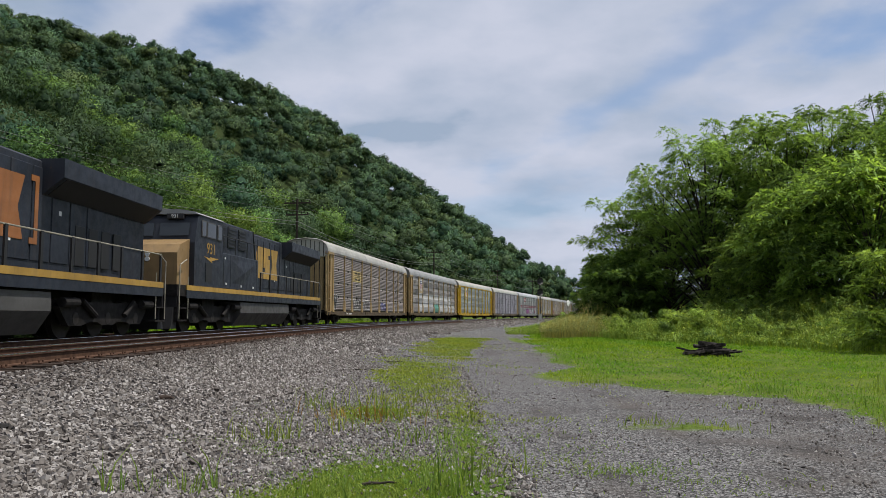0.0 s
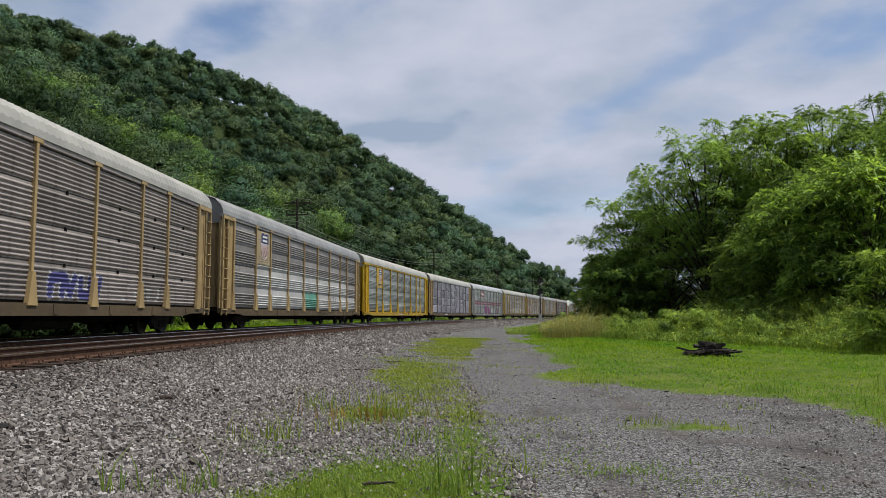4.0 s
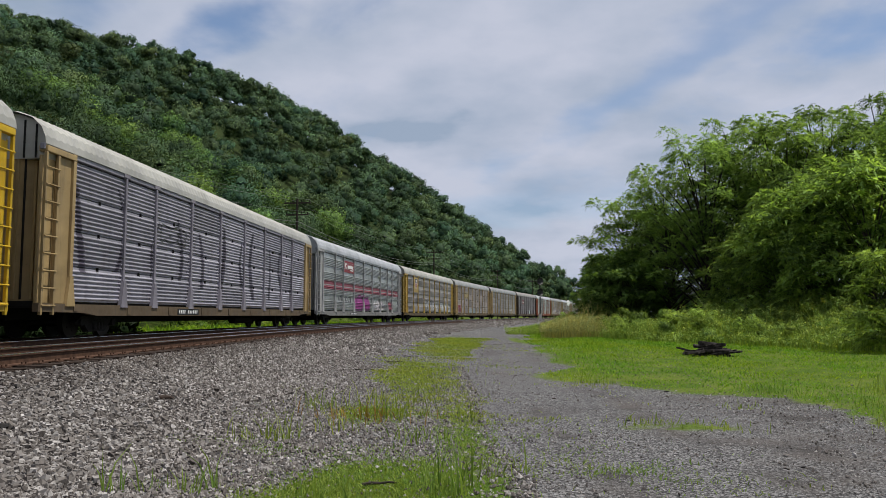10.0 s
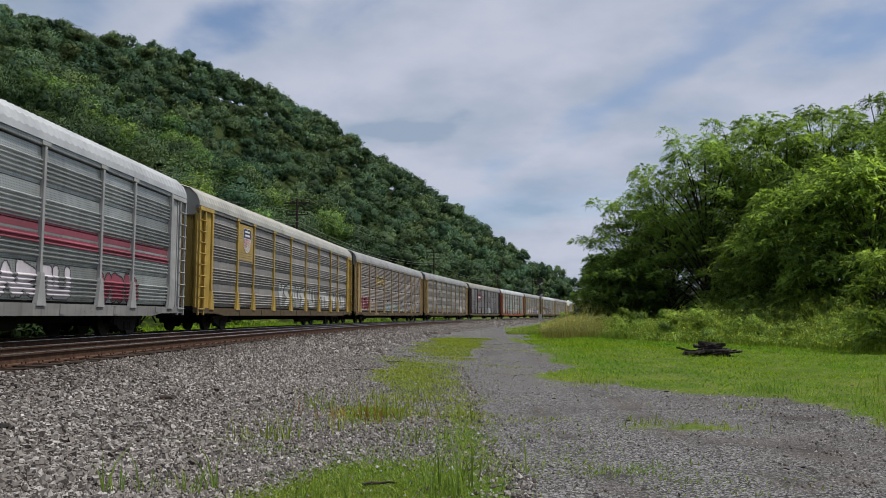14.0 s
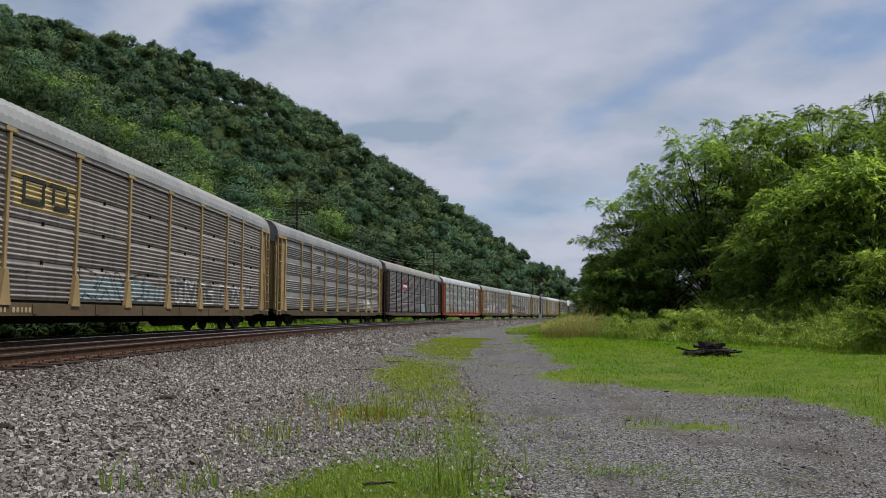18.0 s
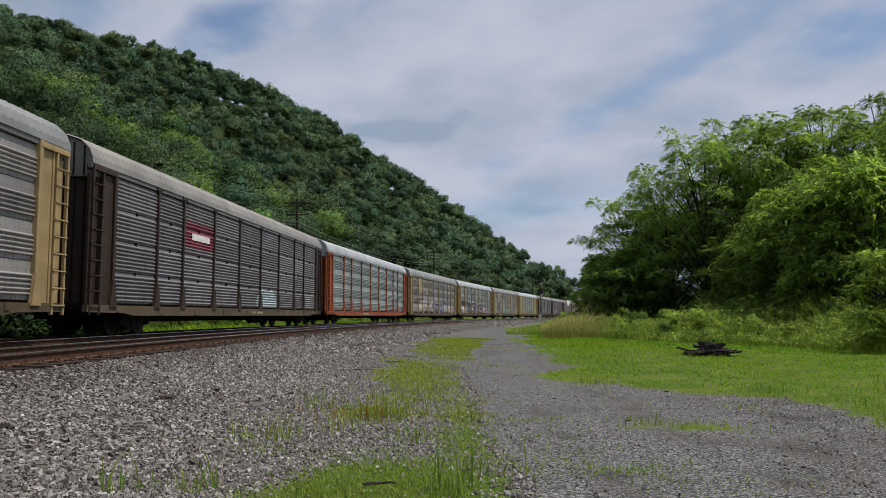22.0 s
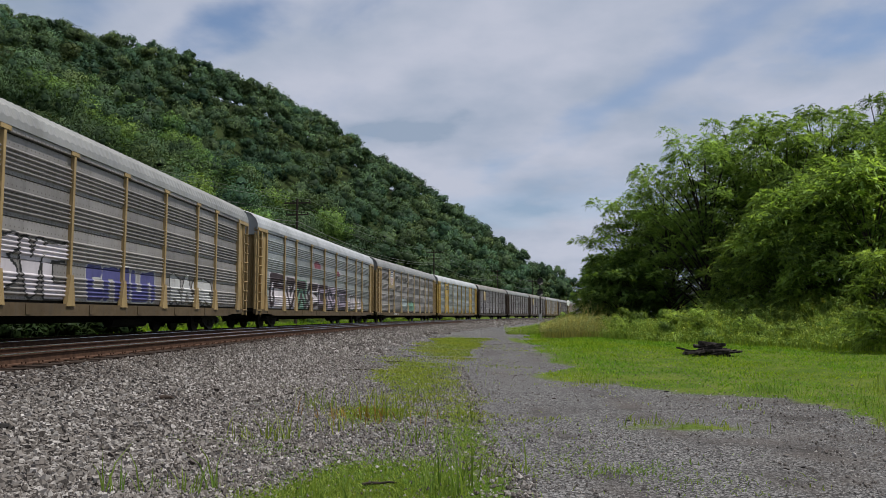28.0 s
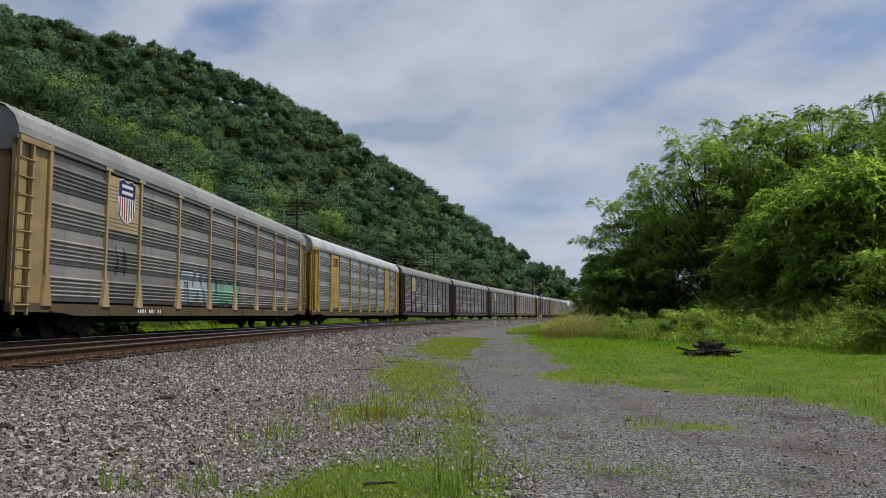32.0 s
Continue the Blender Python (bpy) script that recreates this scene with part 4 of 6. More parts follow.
def m_sill(bm):
    prism(bm, [(-HALF_LEN, 0.70), (-11.6, 0.68), (-10.9, 0.60), (10.9, 0.60), (11.6, 0.68), (HALF_LEN, 0.70), (HALF_LEN, 0.90), (-HALF_LEN, 0.90)], "y", -0.10, 0.06)
    for x in np.arange(-12, 12.1, 2.9):
        box(bm, x - 0.10, x + 0.10, -0.120, -0.09, 0.64 if abs(x) < 10 else 0.72, 0.88)


def m_rail_top(bm):
    box(bm, -HALF_LEN, HALF_LEN, -0.075, 0.05, 4.63, 4.78, 0.015)


ROOF = [(1.545, 4.76), (1.52, 4.94), (1.41, 5.19), (1.17, 5.41), (0.75, 5.55), (0.0, 5.61)]


def m_roof(bm):
    """Arched roof of pressed sheets with raised cross ribs."""
    prof = ROOF + [(-y, z) for y, z in ROOF[-2::-1]]
    n = 94
    prev = None
    for i in range(n * 4 + 1):
        f = i / (n * 4)
        up = 0.028 if i % 4 in (1, 2) else 0.0
        x = -HALF_LEN + 2 * HALF_LEN * f
        ring = [bm.verts.new((x, y, z + up * (1.0 if 4.77 < z else 0.0))) for y, z in prof]
        if prev:
            for j in range(len(prof) - 1):
                bm.faces.new((prev[j], ring[j], ring[j + 1], prev[j + 1]))
        prev = ring
    bm.normal_update()


def m_floor(bm):
    box(bm, -HALF_LEN + 0.1, HALF_LEN - 0.1, -1.40, 1.40, 0.80, 0.96)
    box(bm, -13.0, 13.0, -0.33, 0.33, 0.50, 0.80)
    prism(bm, [(-8.7, 0.50), (-8.0, 0.40), (8.0, 0.40), (8.7, 0.50)], "y", -0.30, 0.30)
    rod(bm, (2.2, -0.75, 0.42), (4.6, -0.75, 0.42), 0.17, 10)
    for x in np.arange(-9, 9.1, 3.0):
        box(bm, x - 0.1, x + 0.1, -1.35, 1.35, 0.58, 0.80)


def m_inner(bm):
    box(bm, -12.9, 12.9, -1.385, 1.385, 0.96, 4.75)


def m_end_door(bm):
    """Curved folding end door with upright ribs, on the +x end."""
    n = 14
    pts = []
    for i in range(n + 1):
        y = -1.30 + 2.60 * i / n
        pts.append((12.9 + 0.62 * math.cos(y / 1.30 * 1.25) ** 0.8, y))
    poly = pts + [(12.6, 1.30), (12.6, -1.30)]
    prism(bm, poly, "z", 0.94, 4.42)


def m_door_rib(bm):
    box(bm, -0.03, 0.035, -0.03, 0.03, 1.0, 4.40)


def m_end_cap(bm):
    """Rounded hood over the door."""
    prof = [(y * 0.97, z - 0.02) for y, z in ROOF] + [(-y * 0.97, z - 0.02) for y, z in ROOF[-2::-1]]
    prism(bm, prof + [(-1.40, 4.42), (1.40, 4.42)], "x", 12.9, 13.45)


CORNER = {
    "corner_panel": lambda bm: box(bm, 12.36, 12.88, -0.045, 0.06, 0.90, 4.58, 0.01),
    "end_panel": lambda bm: box(bm, 12.96, 13.54, 0.03, 0.10, 0.90, 4.50, 0.01),
    "corner_post": lambda bm: (box(bm, 12.22, 12.36, -0.12, 0.10, 0.84, 4.75, 0.012), prism(bm, [(12.09, 0.84), (12.49, 0.84), (12.355, 1.6), (12.225, 1.6)], "y", -0.14, -0.05)),
    "header": lambda bm: box(bm, 12.25, 13.56, -0.13, 0.10, 4.58, 4.73, 0.012),
    "door_post": lambda bm: box(bm, 12.88, 12.955, -0.075, 0.10, 0.84, 4.62, 0.01)}


def mirrored(make):
    def go(bm):
        make(bm)
        bmesh.ops.scale(bm, vec=(1, -1, 1), verts=bm.verts[:])
        bmesh.ops.reverse_faces(bm, faces=bm.faces[:])
    return go


def m_ladder(bm):
    for x in (13.02, 13.53):
        box(bm, x - 0.035, x + 0.035, -0.12, -0.04, 0.62, 4.58, 0.008)


def m_rung(bm):
    rod(bm, (12.98, -0.13, 0), (13.56, -0.13, 0), 0.018, 6)


def m_sideframe(bm):
    prism(bm, [(-1.12, 0.42), (-0.86, 0.58), (-0.5, 0.60), (0.5, 0.60), (0.86, 0.58), (1.12, 0.42), (0.72, 0.40), (0.42, 0.16), (-0.42, 0.16), (-0.72, 0.40)], "y", -0.09, 0.09)
    for x in (-0.16, 0, 0.16):
        rod(bm, (x, -0.11, 0.22), (x, -0.11, 0.44), 0.065, 8)
    for x in (-0.87, 0.87):
        rod(bm, (x, -0.15, 0.42), (x, 0.05, 0.42), 0.105, 12)


def m_wheelset(bm):
    for y in (-0.755, 0.755):
        s = 1 if y > 0 else -1
        rod(bm, (0, y - 0.065, 0), (0, y + 0.065, 0), 0.415, 24)
        rod(bm, (0, y - s * 0.08, 0), (0, y - s * 0.055, 0), 0.44, 24)
        rod(bm, (0, y + 0.066, 0), (0, y + 0.075, 0), 0.32, 20)
        for k in range(5):
            a = k * 1.2566
            rod(bm, (0.21 * math.cos(a), y - 0.085, 0.21 * math.sin(a)), (0.21 * math.cos(a), y + 0.085, 0.21 * math.sin(a)), 0.045, 6)
    rod(bm, (0, -1.02, 0), (0, 1.02, 0), 0.075, 10)


def m_bolster(bm):
    box(bm, -0.20, 0.20, -1.0, 1.0, 0.30, 0.50, 0.03)


def m_coupler(bm):
    box(bm, 13.0, 13.95, -0.09, 0.09, 0.72, 0.92, 0.02)
    prism(bm, [(13.9, -0.16), (14.33, -0.20), (14.40, 0.02), (14.22, 0.06), (14.20, 0.18), (13.92, 0.16)], "z", 0.67, 0.97)
    rod(bm, (13.7, -0.35, 0.66), (14.28, -0.28, 0.36), 0.03, 6)


SILL = {"tan": "sill_tan", "tan_pale": "sill_tan", "yellow_worn": "sill_tan", "yellow": "sill_yellow", "silver": "sill_grey", "purple_grey": "sill_grey"}
WHEELS = []


def bogie(parent, x):
    """A two-axle truck: frame, bolster and turning wheelsets."""
    b = part("truck", once("bolster", m_bolster), M["under"], parent, m=pose(x, 0, 0))
    for s in (0, 180):
        part("sideframe", once("sideframe", m_sideframe), M["steel_dark"], b, m=pose(0, 0, 0, 0, 0, s) @ pose(0, -1.0, 0))
    for dx in (-0.87, 0.87):
        w = part("wheelset", once("wheelset", m_wheelset), M["wheel"], b, m=pose(dx, 0, 0.42))
        WHEELS.append((w, dx, 0.42, parent, x + dx))


M["wheel"] = plain("wheel", (0.016, 0.012, 0.010), 0.55, 0.3, 0.4, 8)


def paint_patch(name, x0, x1, z0, z1, inside, mat, style, parent, label="", step=0.06, lift=0.003):
    """A coat of paint that follows the folds of the panels: the cells of a fine net that lie inside a shape."""
    zs = sorted({round(p[0], 4) for p in CORR[style] if z0 < p[0] < z1} | {z0, z1})
    full = []
    for a, b in zip(zs[:-1], zs[1:]):
        k = max(1, int((b - a) / min(step, 0.06) + 0.5))
        full += [a + (b - a) * i / k for i in range(k)]
    full.append(zs[-1])
    zs = np.array(full)
    xs = np.arange(x0, x1 + step / 2, step)
    dep = np.interp(zs, [p[0] for p in CORR[style]], [p[1] for p in CORR[style]])
    gx, gz = np.meshgrid(xs, zs)
    cx, cz = np.meshgrid((xs[:-1] + xs[1:]) / 2, (zs[:-1] + zs[1:]) / 2)
    keep = inside(cx, cz)
    # bare under the posts
    for e in EDGE[1:-1]:
        keep &= ~(np.abs(cx - e) < 0.07)
    n = len(xs)
    i = (np.arange(len(zs) - 1)[:, None] * n + np.arange(n - 1)[None, :])[keep]
    if len(i) == 0:
        return None
    f = np.stack([i, i + 1, i + 1 + n, i + n], -1)
    v = np.stack([gx, -(FACE + dep[:, None] + lift) + 0 * gx, gz], -1).reshape(-1, 3)
    used, inv = np.unique(f, return_inverse=True)
    me = mesh_np(name, v[used], inv.reshape(-1, 4), None)
    return part(name, me, mat, parent, label)


def strokes(seed, x0, x1, z0, z1, letter=0.75, width=0.10, fill=False):
    """An unreadable scrawl: bent bars and hooks side by side; returns a test for points."""
    r = np.random.RandomState(seed)
    segs = []
    x = x0 + letter * 0.4
    h = z1 - z0
    while x < x1 - letter * 0.3:
        k = r.randint(3, 5)
        p = np.stack([x + r.uniform(-0.42, 0.42, k + 1) * letter, z0 + h * np.where(np.arange(k + 1) % 2 == r.randint(2), r.uniform(0.05, 0.3, k + 1), r.uniform(0.7, 0.95, k + 1))], 1)
        segs += [(p[i], p[i + 1]) for i in range(k)]
        x += letter * r.uniform(0.85, 1.15)

    def dist(cx, cz):
        d = np.full(cx.shape, 9.0)
        for a, b in segs:
            ab = b - a
            t = np.clip(((cx - a[0]) * ab[0] + (cz - a[1]) * ab[1]) / (ab @ ab + 1e-9), 0, 1)
            bow = 0.06 * np.sin(t * 3.14)
            d = np.minimum(d, np.hypot(cx - a[0] - t * ab[0] - bow, cz - a[1] - t * ab[1]))
        return d

    return lambda cx, cz: dist(cx, cz) < width


def swollen(seed, x0, x1, z0, z1, letter=0.9, thick=0.16, rim=0.06):
    """Swollen, unreadable letter shapes side by side; tests for their fill and for their rims."""
    r = np.random.RandomState(seed)
    bones = ([(0, 0), (0, 1), (1, 1), (1, 0)], [(1, 1), (0, 1), (0, 0), (1, 0)], [(0, 1), (0.5, 0), (1, 1)], [(1, 1), (0, 0.8), (1, 0.3), (0, 0)], [(0, 0), (0, 1), (1, 0.75), (0, 0.45), (1, 0)], [(0, 0), (0.5, 1), (1, 0)], [(0, 1), (0, 0), (1, 0), (1, 1)])
    segs, x, h = [], x0 + thick + rim, z1 - z0 - 2 * (thick + rim)
    while x + letter * 0.7 < x1:
        w = letter * r.uniform(0.7, 1.0) - thick
        lift, tilt = r.uniform(-0.05, 0.05) * h, r.uniform(-0.12, 0.12)
        pts = [np.array((x + w * (u + tilt * (v - 0.5)), z0 + thick + rim + h * v * r.uniform(0.88, 1.0) + lift)) for u, v in bones[r.randint(len(bones))]]
        segs += list(zip(pts[:-1], pts[1:]))
        x += letter * r.uniform(0.95, 1.1)

    def dist(cx, cz):
        d = np.full(cx.shape, 9.0)
        for a, b in segs:
            ab = b - a
            t = np.clip(((cx - a[0]) * ab[0] + (cz - a[1]) * ab[1]) / (ab @ ab + 1e-9), 0, 1)
            d = np.minimum(d, np.hypot(cx - a[0] - t * ab[0], cz - a[1] - t * ab[1]))
        return d

    return lambda cx, cz: dist(cx, cz) < thick, lambda cx, cz: np.abs(dist(cx, cz) - thick - rim / 2) < rim / 2


def blob(seed, x0, x1, z0, z1):
    """A swollen, lobed patch."""
    def go(cx, cz):
        u, w = (cx - x0) / (x1 - x0), (cz - z0) / (z1 - z0)
        top = 0.80 + 0.16 * np.abs(np.sin(u * (x1 - x0) * 2.3 + seed)) - 0.35 * np.abs(u - 0.5) ** 3 * 8
        return (w < top) & (w > 0.02) & (u > 0.03 + 0.03 * np.sin(w * 9 + seed)) & (u < 0.97)
    return go


def rect(a, b, c, d):
    return lambda cx, cz: (cx > a) & (cx < b) & (cz > c) & (cz < d)


def plate(name, parent, mat, x, z, w, h, y=-(FACE + 0.055), t=0.012, label="", poly=None):
    bm = B()
    if poly is None:
        poly = [(-w / 2, -h / 2), (w / 2, -h / 2), (w / 2, h / 2), (-w / 2, h / 2)]
    prism(bm, poly, "y", -t, 0.0)
    return part(name, bm, mat, parent, label, m=pose(x, y, z))


def text_plate(parent, words, mat, x, z, size, y, label):
    c = bpy.data.curves.new("lettering", "FONT")
    c.body, c.size, c.align_x, c.extrude = words, size, "CENTER", 0.003
    tmp = bpy.data.objects.new("lettering", c)
    me = bpy.data.meshes.new_from_object(tmp)
    bpy.data.objects.remove(tmp)
    bpy.data.curves.remove(c)
    me.materials.clear()
    me.materials.append(None)
    return part("lettering", me, mat, parent, label, m=pose(x, y, z, 90, 0, 0))


def shield(parent, x, z, s, y):
    """Striped shield emblem in plain shapes."""
    out = [(-0.36, 0.42), (-0.2, 0.48), (0, 0.42), (0.2, 0.48), (0.36, 0.42), (0.40, 0.1), (0.36, -0.28), (0.18, -0.42), (0, -0.5), (-0.18, -0.42), (-0.36, -0.28), (-0.40, 0.1)]
    base = plate("emblem", parent, M["white"], x, z, 0, 0, y, 0.01, "striped shield emblem in red, white and blue", [(a * s, b * s) for a, b in out])
    plate("emblem_field", base, M["blue"], 0, 0, 0, 0, -0.011, 0.004, "", [(-0.37 * s, 0.40 * s), (-0.2 * s, 0.46 * s), (0, 0.40 * s), (0.2 * s, 0.46 * s), (0.37 * s, 0.40 * s), (0.38 * s, 0.08 * s), (-0.38 * s, 0.08 * s)])
    for k in range(-3, 4):
        lo = -0.47 + 0.055 * abs(k)
        plate("emblem_stripe", base, M["red"], 0.105 * k * s, (0.06 + lo) / 2 * s, 0.045 * s, (0.06 - lo) * s, -0.011, 0.004)
    for z_ in (0.32, 0.18):
        plate("emblem_bar", base, M["white"], 0, z_ * s, 0.5 * s, 0.07 * s, -0.0155, 0.003)
    return base


def car_carrier(spec):
    car = holder("car_carrier", spec["label"], "railway wagon", "train")
    fr, pn, rf, st = spec["frame"], spec["panel"], spec["roof"], spec.get("style", "grouped")
    en = spec.get("end", fr)
    part("floor_frame", once("floor", m_floor), M["under"], car)
    part("inner_deck", once("inner", m_inner), M["under"], car)
    part("roof", once("roof", m_roof), M[rf], car)
    for s in (0, 180):
        turn = pose(0, 0, 0, 0, 0, s)
        out = turn @ pose(0, -FACE, 0)
        part("side_sill", once("sill", m_sill), M[spec.get("sill", SILL.get(fr, fr))], car, m=out)
        part("top_rail", once("top_rail", m_rail_top), M[fr if fr == "yellow" else pn], car, m=out)
        for i, b in enumerate(BAYS):
            mid = (EDGE[i] + EDGE[i + 1]) / 2
            for k in range(ROWS if s == 0 else 1):
                part("side_panel", panel_mesh(b, st, 1 if s == 0 else ROWS), M[pn], car, m=turn @ pose(mid, -FACE, k * ROW_H))
        if s == 0 and st == "even":
            for i, b in enumerate(BAYS):
                for k in (1, 2, 3):
                    part("latch", once("latch", m_latch), M["steel_dark"], car, m=pose((EDGE[i] + EDGE[i + 1]) / 2, -FACE - 0.002, P0 + k * (P1 - P0) / 4))
        for e in EDGE[1:-1]:
            part("post", once("post", m_post), M[fr], car, m=turn @ pose(e, -FACE, 0))
        door = part("end_door", once("end_door", m_end_door), M[en], car, m=turn)
        for k in range(7):
            y = -1.30 + 2.60 * (2 * k + 1) / 14
            part("door_rib", once("door_rib", m_door_rib), M[en], door, m=pose(12.9 + 0.62 * math.cos(y / 1.30 * 1.25) ** 0.8, y, 0))
        hood = part("end_hood", once("end_cap", m_end_cap), M[rf], car, m=turn)
        if st == "even":
            for k in range(9):
                y = -1.20 + 0.30 * k
                part("door_joint", once("door_joint", lambda bm: box(bm, 0, 0.03, -0.022, 0.022, 1.0, 4.42)), M["steel_dark"], door, m=pose(12.905 + 0.62 * math.cos(y / 1.30 * 1.25) ** 0.8, y, 0))
                part("hood_joint", once("hood_joint" + str(abs(k - 4)), lambda bm: box(bm, 0, 0.02, -0.022, 0.022, 4.44, 5.50 - 0.22 * (abs(y) / 1.2) ** 2)), M["steel_dark"], hood, m=pose(13.45, y, 0))
        for sy in (1, -1):
            for nm, make in CORNER.items():
                part(nm, once(nm if sy > 0 else nm + "_m", make if sy > 0 else mirrored(make)), M[en], car, m=turn @ pose(0, -FACE * sy, 0))
            l = part("ladder", once("ladder" if sy > 0 else "ladder_m", m_ladder if sy > 0 else mirrored(m_ladder)), M[en], car, m=turn @ pose(0, -FACE * sy, 0))
            if sy > 0 and s == 180 or sy < 0 and s == 0:
                continue
            for k in range(9):
                part("rung", once("rung", m_rung) if sy > 0 else once("rung_m", lambda bm: rod(bm, (12.98, 0.13, 0), (13.56, 0.13, 0), 0.018, 6)), M[en], l, m=pose(0, 0, 0.85 + 0.42 * k))
        part("coupler", once("coupler", m_coupler), M["under"], car, m=turn)
    bogie(car, -10.05)
    bogie(car, 10.05)
    if "marks" in spec:
        spec["marks"](car, st)
    return car


def m_latch(bm):
    box(bm, -0.015, 0.015, -0.06, 0.0, -0.05, 0.05, 0.006)
    rod(bm, (0, -0.06, 0.04), (0, -0.06, -0.07), 0.01, 6)


# coats
PAINT = {
    "brown_tan": (0.28, 0.19, 0.10), "tan": (0.45, 0.32, 0.15), "tan_pale": (0.55, 0.42, 0.23), "yellow": (0.68, 0.44, 0.02), "yellow_worn": (0.52, 0.35, 0.08), "umber": (0.050, 0.030, 0.022),
    "purple_grey": (0.27, 0.25, 0.29), "silver": (0.42, 0.42, 0.42), "orange": (0.40, 0.10, 0.035), "brown": (0.10, 0.065, 0.05), "red": (0.30, 0.035, 0.05), "blue": (0.02, 0.03, 0.12),
    "grey_blue": (0.021, 0.027, 0.040), "nose_tan": (0.34, 0.22, 0.10), "stripe_yellow": (0.46, 0.28, 0.06), "tank_grey": (0.085, 0.083, 0.080), "orange_mark": (0.35, 0.14, 0.05),
    "spray_white": (0.62, 0.62, 0.62), "spray_teal": (0.16, 0.42, 0.34), "spray_violet": (0.075, 0.065, 0.090), "spray_magenta": (0.36, 0.06, 0.28), "spray_black": (0.03, 0.03, 0.03), "spray_red": (0.28, 0.07, 0.10), "spray_blue": (0.10, 0.10, 0.28), "spray_maroon": (0.050, 0.032, 0.038), "spray_green": (0.22, 0.42, 0.32), "spray_tan": (0.66, 0.52, 0.24), "spray_pale": (0.74, 0.69, 0.74), "spray_smoke": (0.20, 0.18, 0.18), "spray_crimson": (0.22, 0.030, 0.050), "spray_haze": (0.42, 0.50, 0.52), "spray_lilac": (0.46, 0.40, 0.50)}
for _k, _c in PAINT.items():
    M[_k] = painted(_k, _c, wear=0.30 if "spray" in _k else 0.35)
for _k, _c in (("sill_tan", (0.125, 0.088, 0.048)), ("sill_yellow", (0.50, 0.32, 0.03)), ("sill_grey", (0.24, 0.235, 0.23)), ("brown_tan", (0.14, 0.10, 0.06))):
    M[_k] = painted(_k, _c, (0.07, 0.045, 0.03), 0.75, 0.65)
for _k, _c, _mt, _ro, _w in (("galv", (0.56, 0.585, 0.58), 0.62, 0.38, 0.20), ("galv_dull", (0.385, 0.362, 0.352), 0.28, 0.48, 0.36), ("galv_brown", (0.395, 0.350, 0.330), 0.15, 0.55, 0.55), ("galv_mauve", (0.290, 0.272, 0.285), 0.2, 0.55, 0.40), ("galv_violet", (0.420, 0.405, 0.465), 0.15, 0.55, 0.25), ("galv_green", (0.50, 0.56, 0.545), 0.55, 0.40, 0.18)):
    M[_k] = painted(_k, _c, (0.13, 0.08, 0.055), _w, _ro, _mt)
def perforate(name, scale=17.0, a=0.30, b=0.20, dark=0.55, tint=(0.03, 0.03, 0.03)):
    """Rows of small punched holes, as dark dots, on galvanised sheet."""
    nt = M[name].node_tree
    p = nt.nodes["Principled BSDF"]
    N, L = nt.nodes.new, nt.links.new
    tc, mp, vo = N("ShaderNodeTexCoord"), N("ShaderNodeMapping"), N("ShaderNodeTexVoronoi")
    mp.inputs["Scale"].default_value = (1.0, 0.0, 1.0)
    vo.voronoi_dimensions, vo.inputs["Scale"].default_value, vo.inputs["Randomness"].default_value = "3D", scale, 0.0
    L(tc.outputs["Object"], mp.inputs[0])
    L(mp.outputs[0], vo.inputs["Vector"])
    dots = ranged(nt, vo.outputs["Distance"], a, b, 0.0, dark)
    old = p.inputs["Base Color"].links[0].from_socket
    L(blend(nt, dots, old, tint), p.inputs["Base Color"])


perforate("galv")
perforate("galv_dull", 6.0, 0.15, 0.08, 0.6, (0.06, 0.04, 0.035))
for _k, _c in (("roof_white", (0.52, 0.535, 0.55)), ("roof_grey", (0.31, 0.31, 0.30)), ("roof_cream", (0.47, 0.455, 0.405)), ("roof_brown", (0.30, 0.28, 0.25))):
    M[_k] = painted(_k, _c, (0.2, 0.15, 0.1), 0.16, 0.42, 0.25, False)


# ---- the train's cars, from the front ----
def bay(i):
    return EDGE[i] + 0.10, EDGE[i + 1] - 0.10


def bay_plate(car, i, mat, z0, z1, label):
    a, b = bay(i)
    return plate("sign_panel", car, M[mat], (a + b) / 2, (z0 + z1) / 2, b - a, z1 - z0, -(FACE + 0.036), 0.010, label)


def number_bars(car, x, mat="white", back=None):
    """Reporting marks on the sill, as plain bars."""
    if back:
        plate("mark_board", car, M[back], x, 0.735, 1.9, 0.20, -(FACE + 0.1015), 0.004)
    for k in range(10):
        plate("mark_bar", car, M[mat], x - 0.80 + 0.155 * k + (0.16 if k > 3 else 0), 0.735, 0.10 if k % 3 else 0.08, 0.115, -(FACE + 0.106), 0.003)


def scrawl(car, st, seed, x0, x1, z0, z1, mat, letter=0.75, width=0.09, label="unreadable spray-painted scrawl"):
    paint_patch("graffiti", x0, x1, z0, z1, strokes(seed, x0, x1, z0, z1, letter, width), M[mat], st, car, label)


def lobed(car, st, seed, x0, x1, z0, z1, mat, label):
    paint_patch("graffiti", x0, x1, z0, z1, blob(seed, x0, x1, z0, z1), M[mat], st, car, label, lift=0.002)


def throw_up(car, st, seed, x0, x1, z0, z1, fill, rim, letter=0.9, thick=0.16, edge=0.06, label="swollen unreadable spray-painted letters"):
    """Filled letters with a rim of another colour."""
    inside, round_it = swollen(seed, x0, x1, z0, z1, letter, thick, edge)
    if fill:
        paint_patch("graffiti", x0, x1, z0, z1, inside, M[fill], st, car, label, step=0.05, lift=0.004)
    paint_patch("graffiti_rim", x0, x1, z0, z1, round_it, M[rim], st, car, "", step=0.03, lift=0.006)


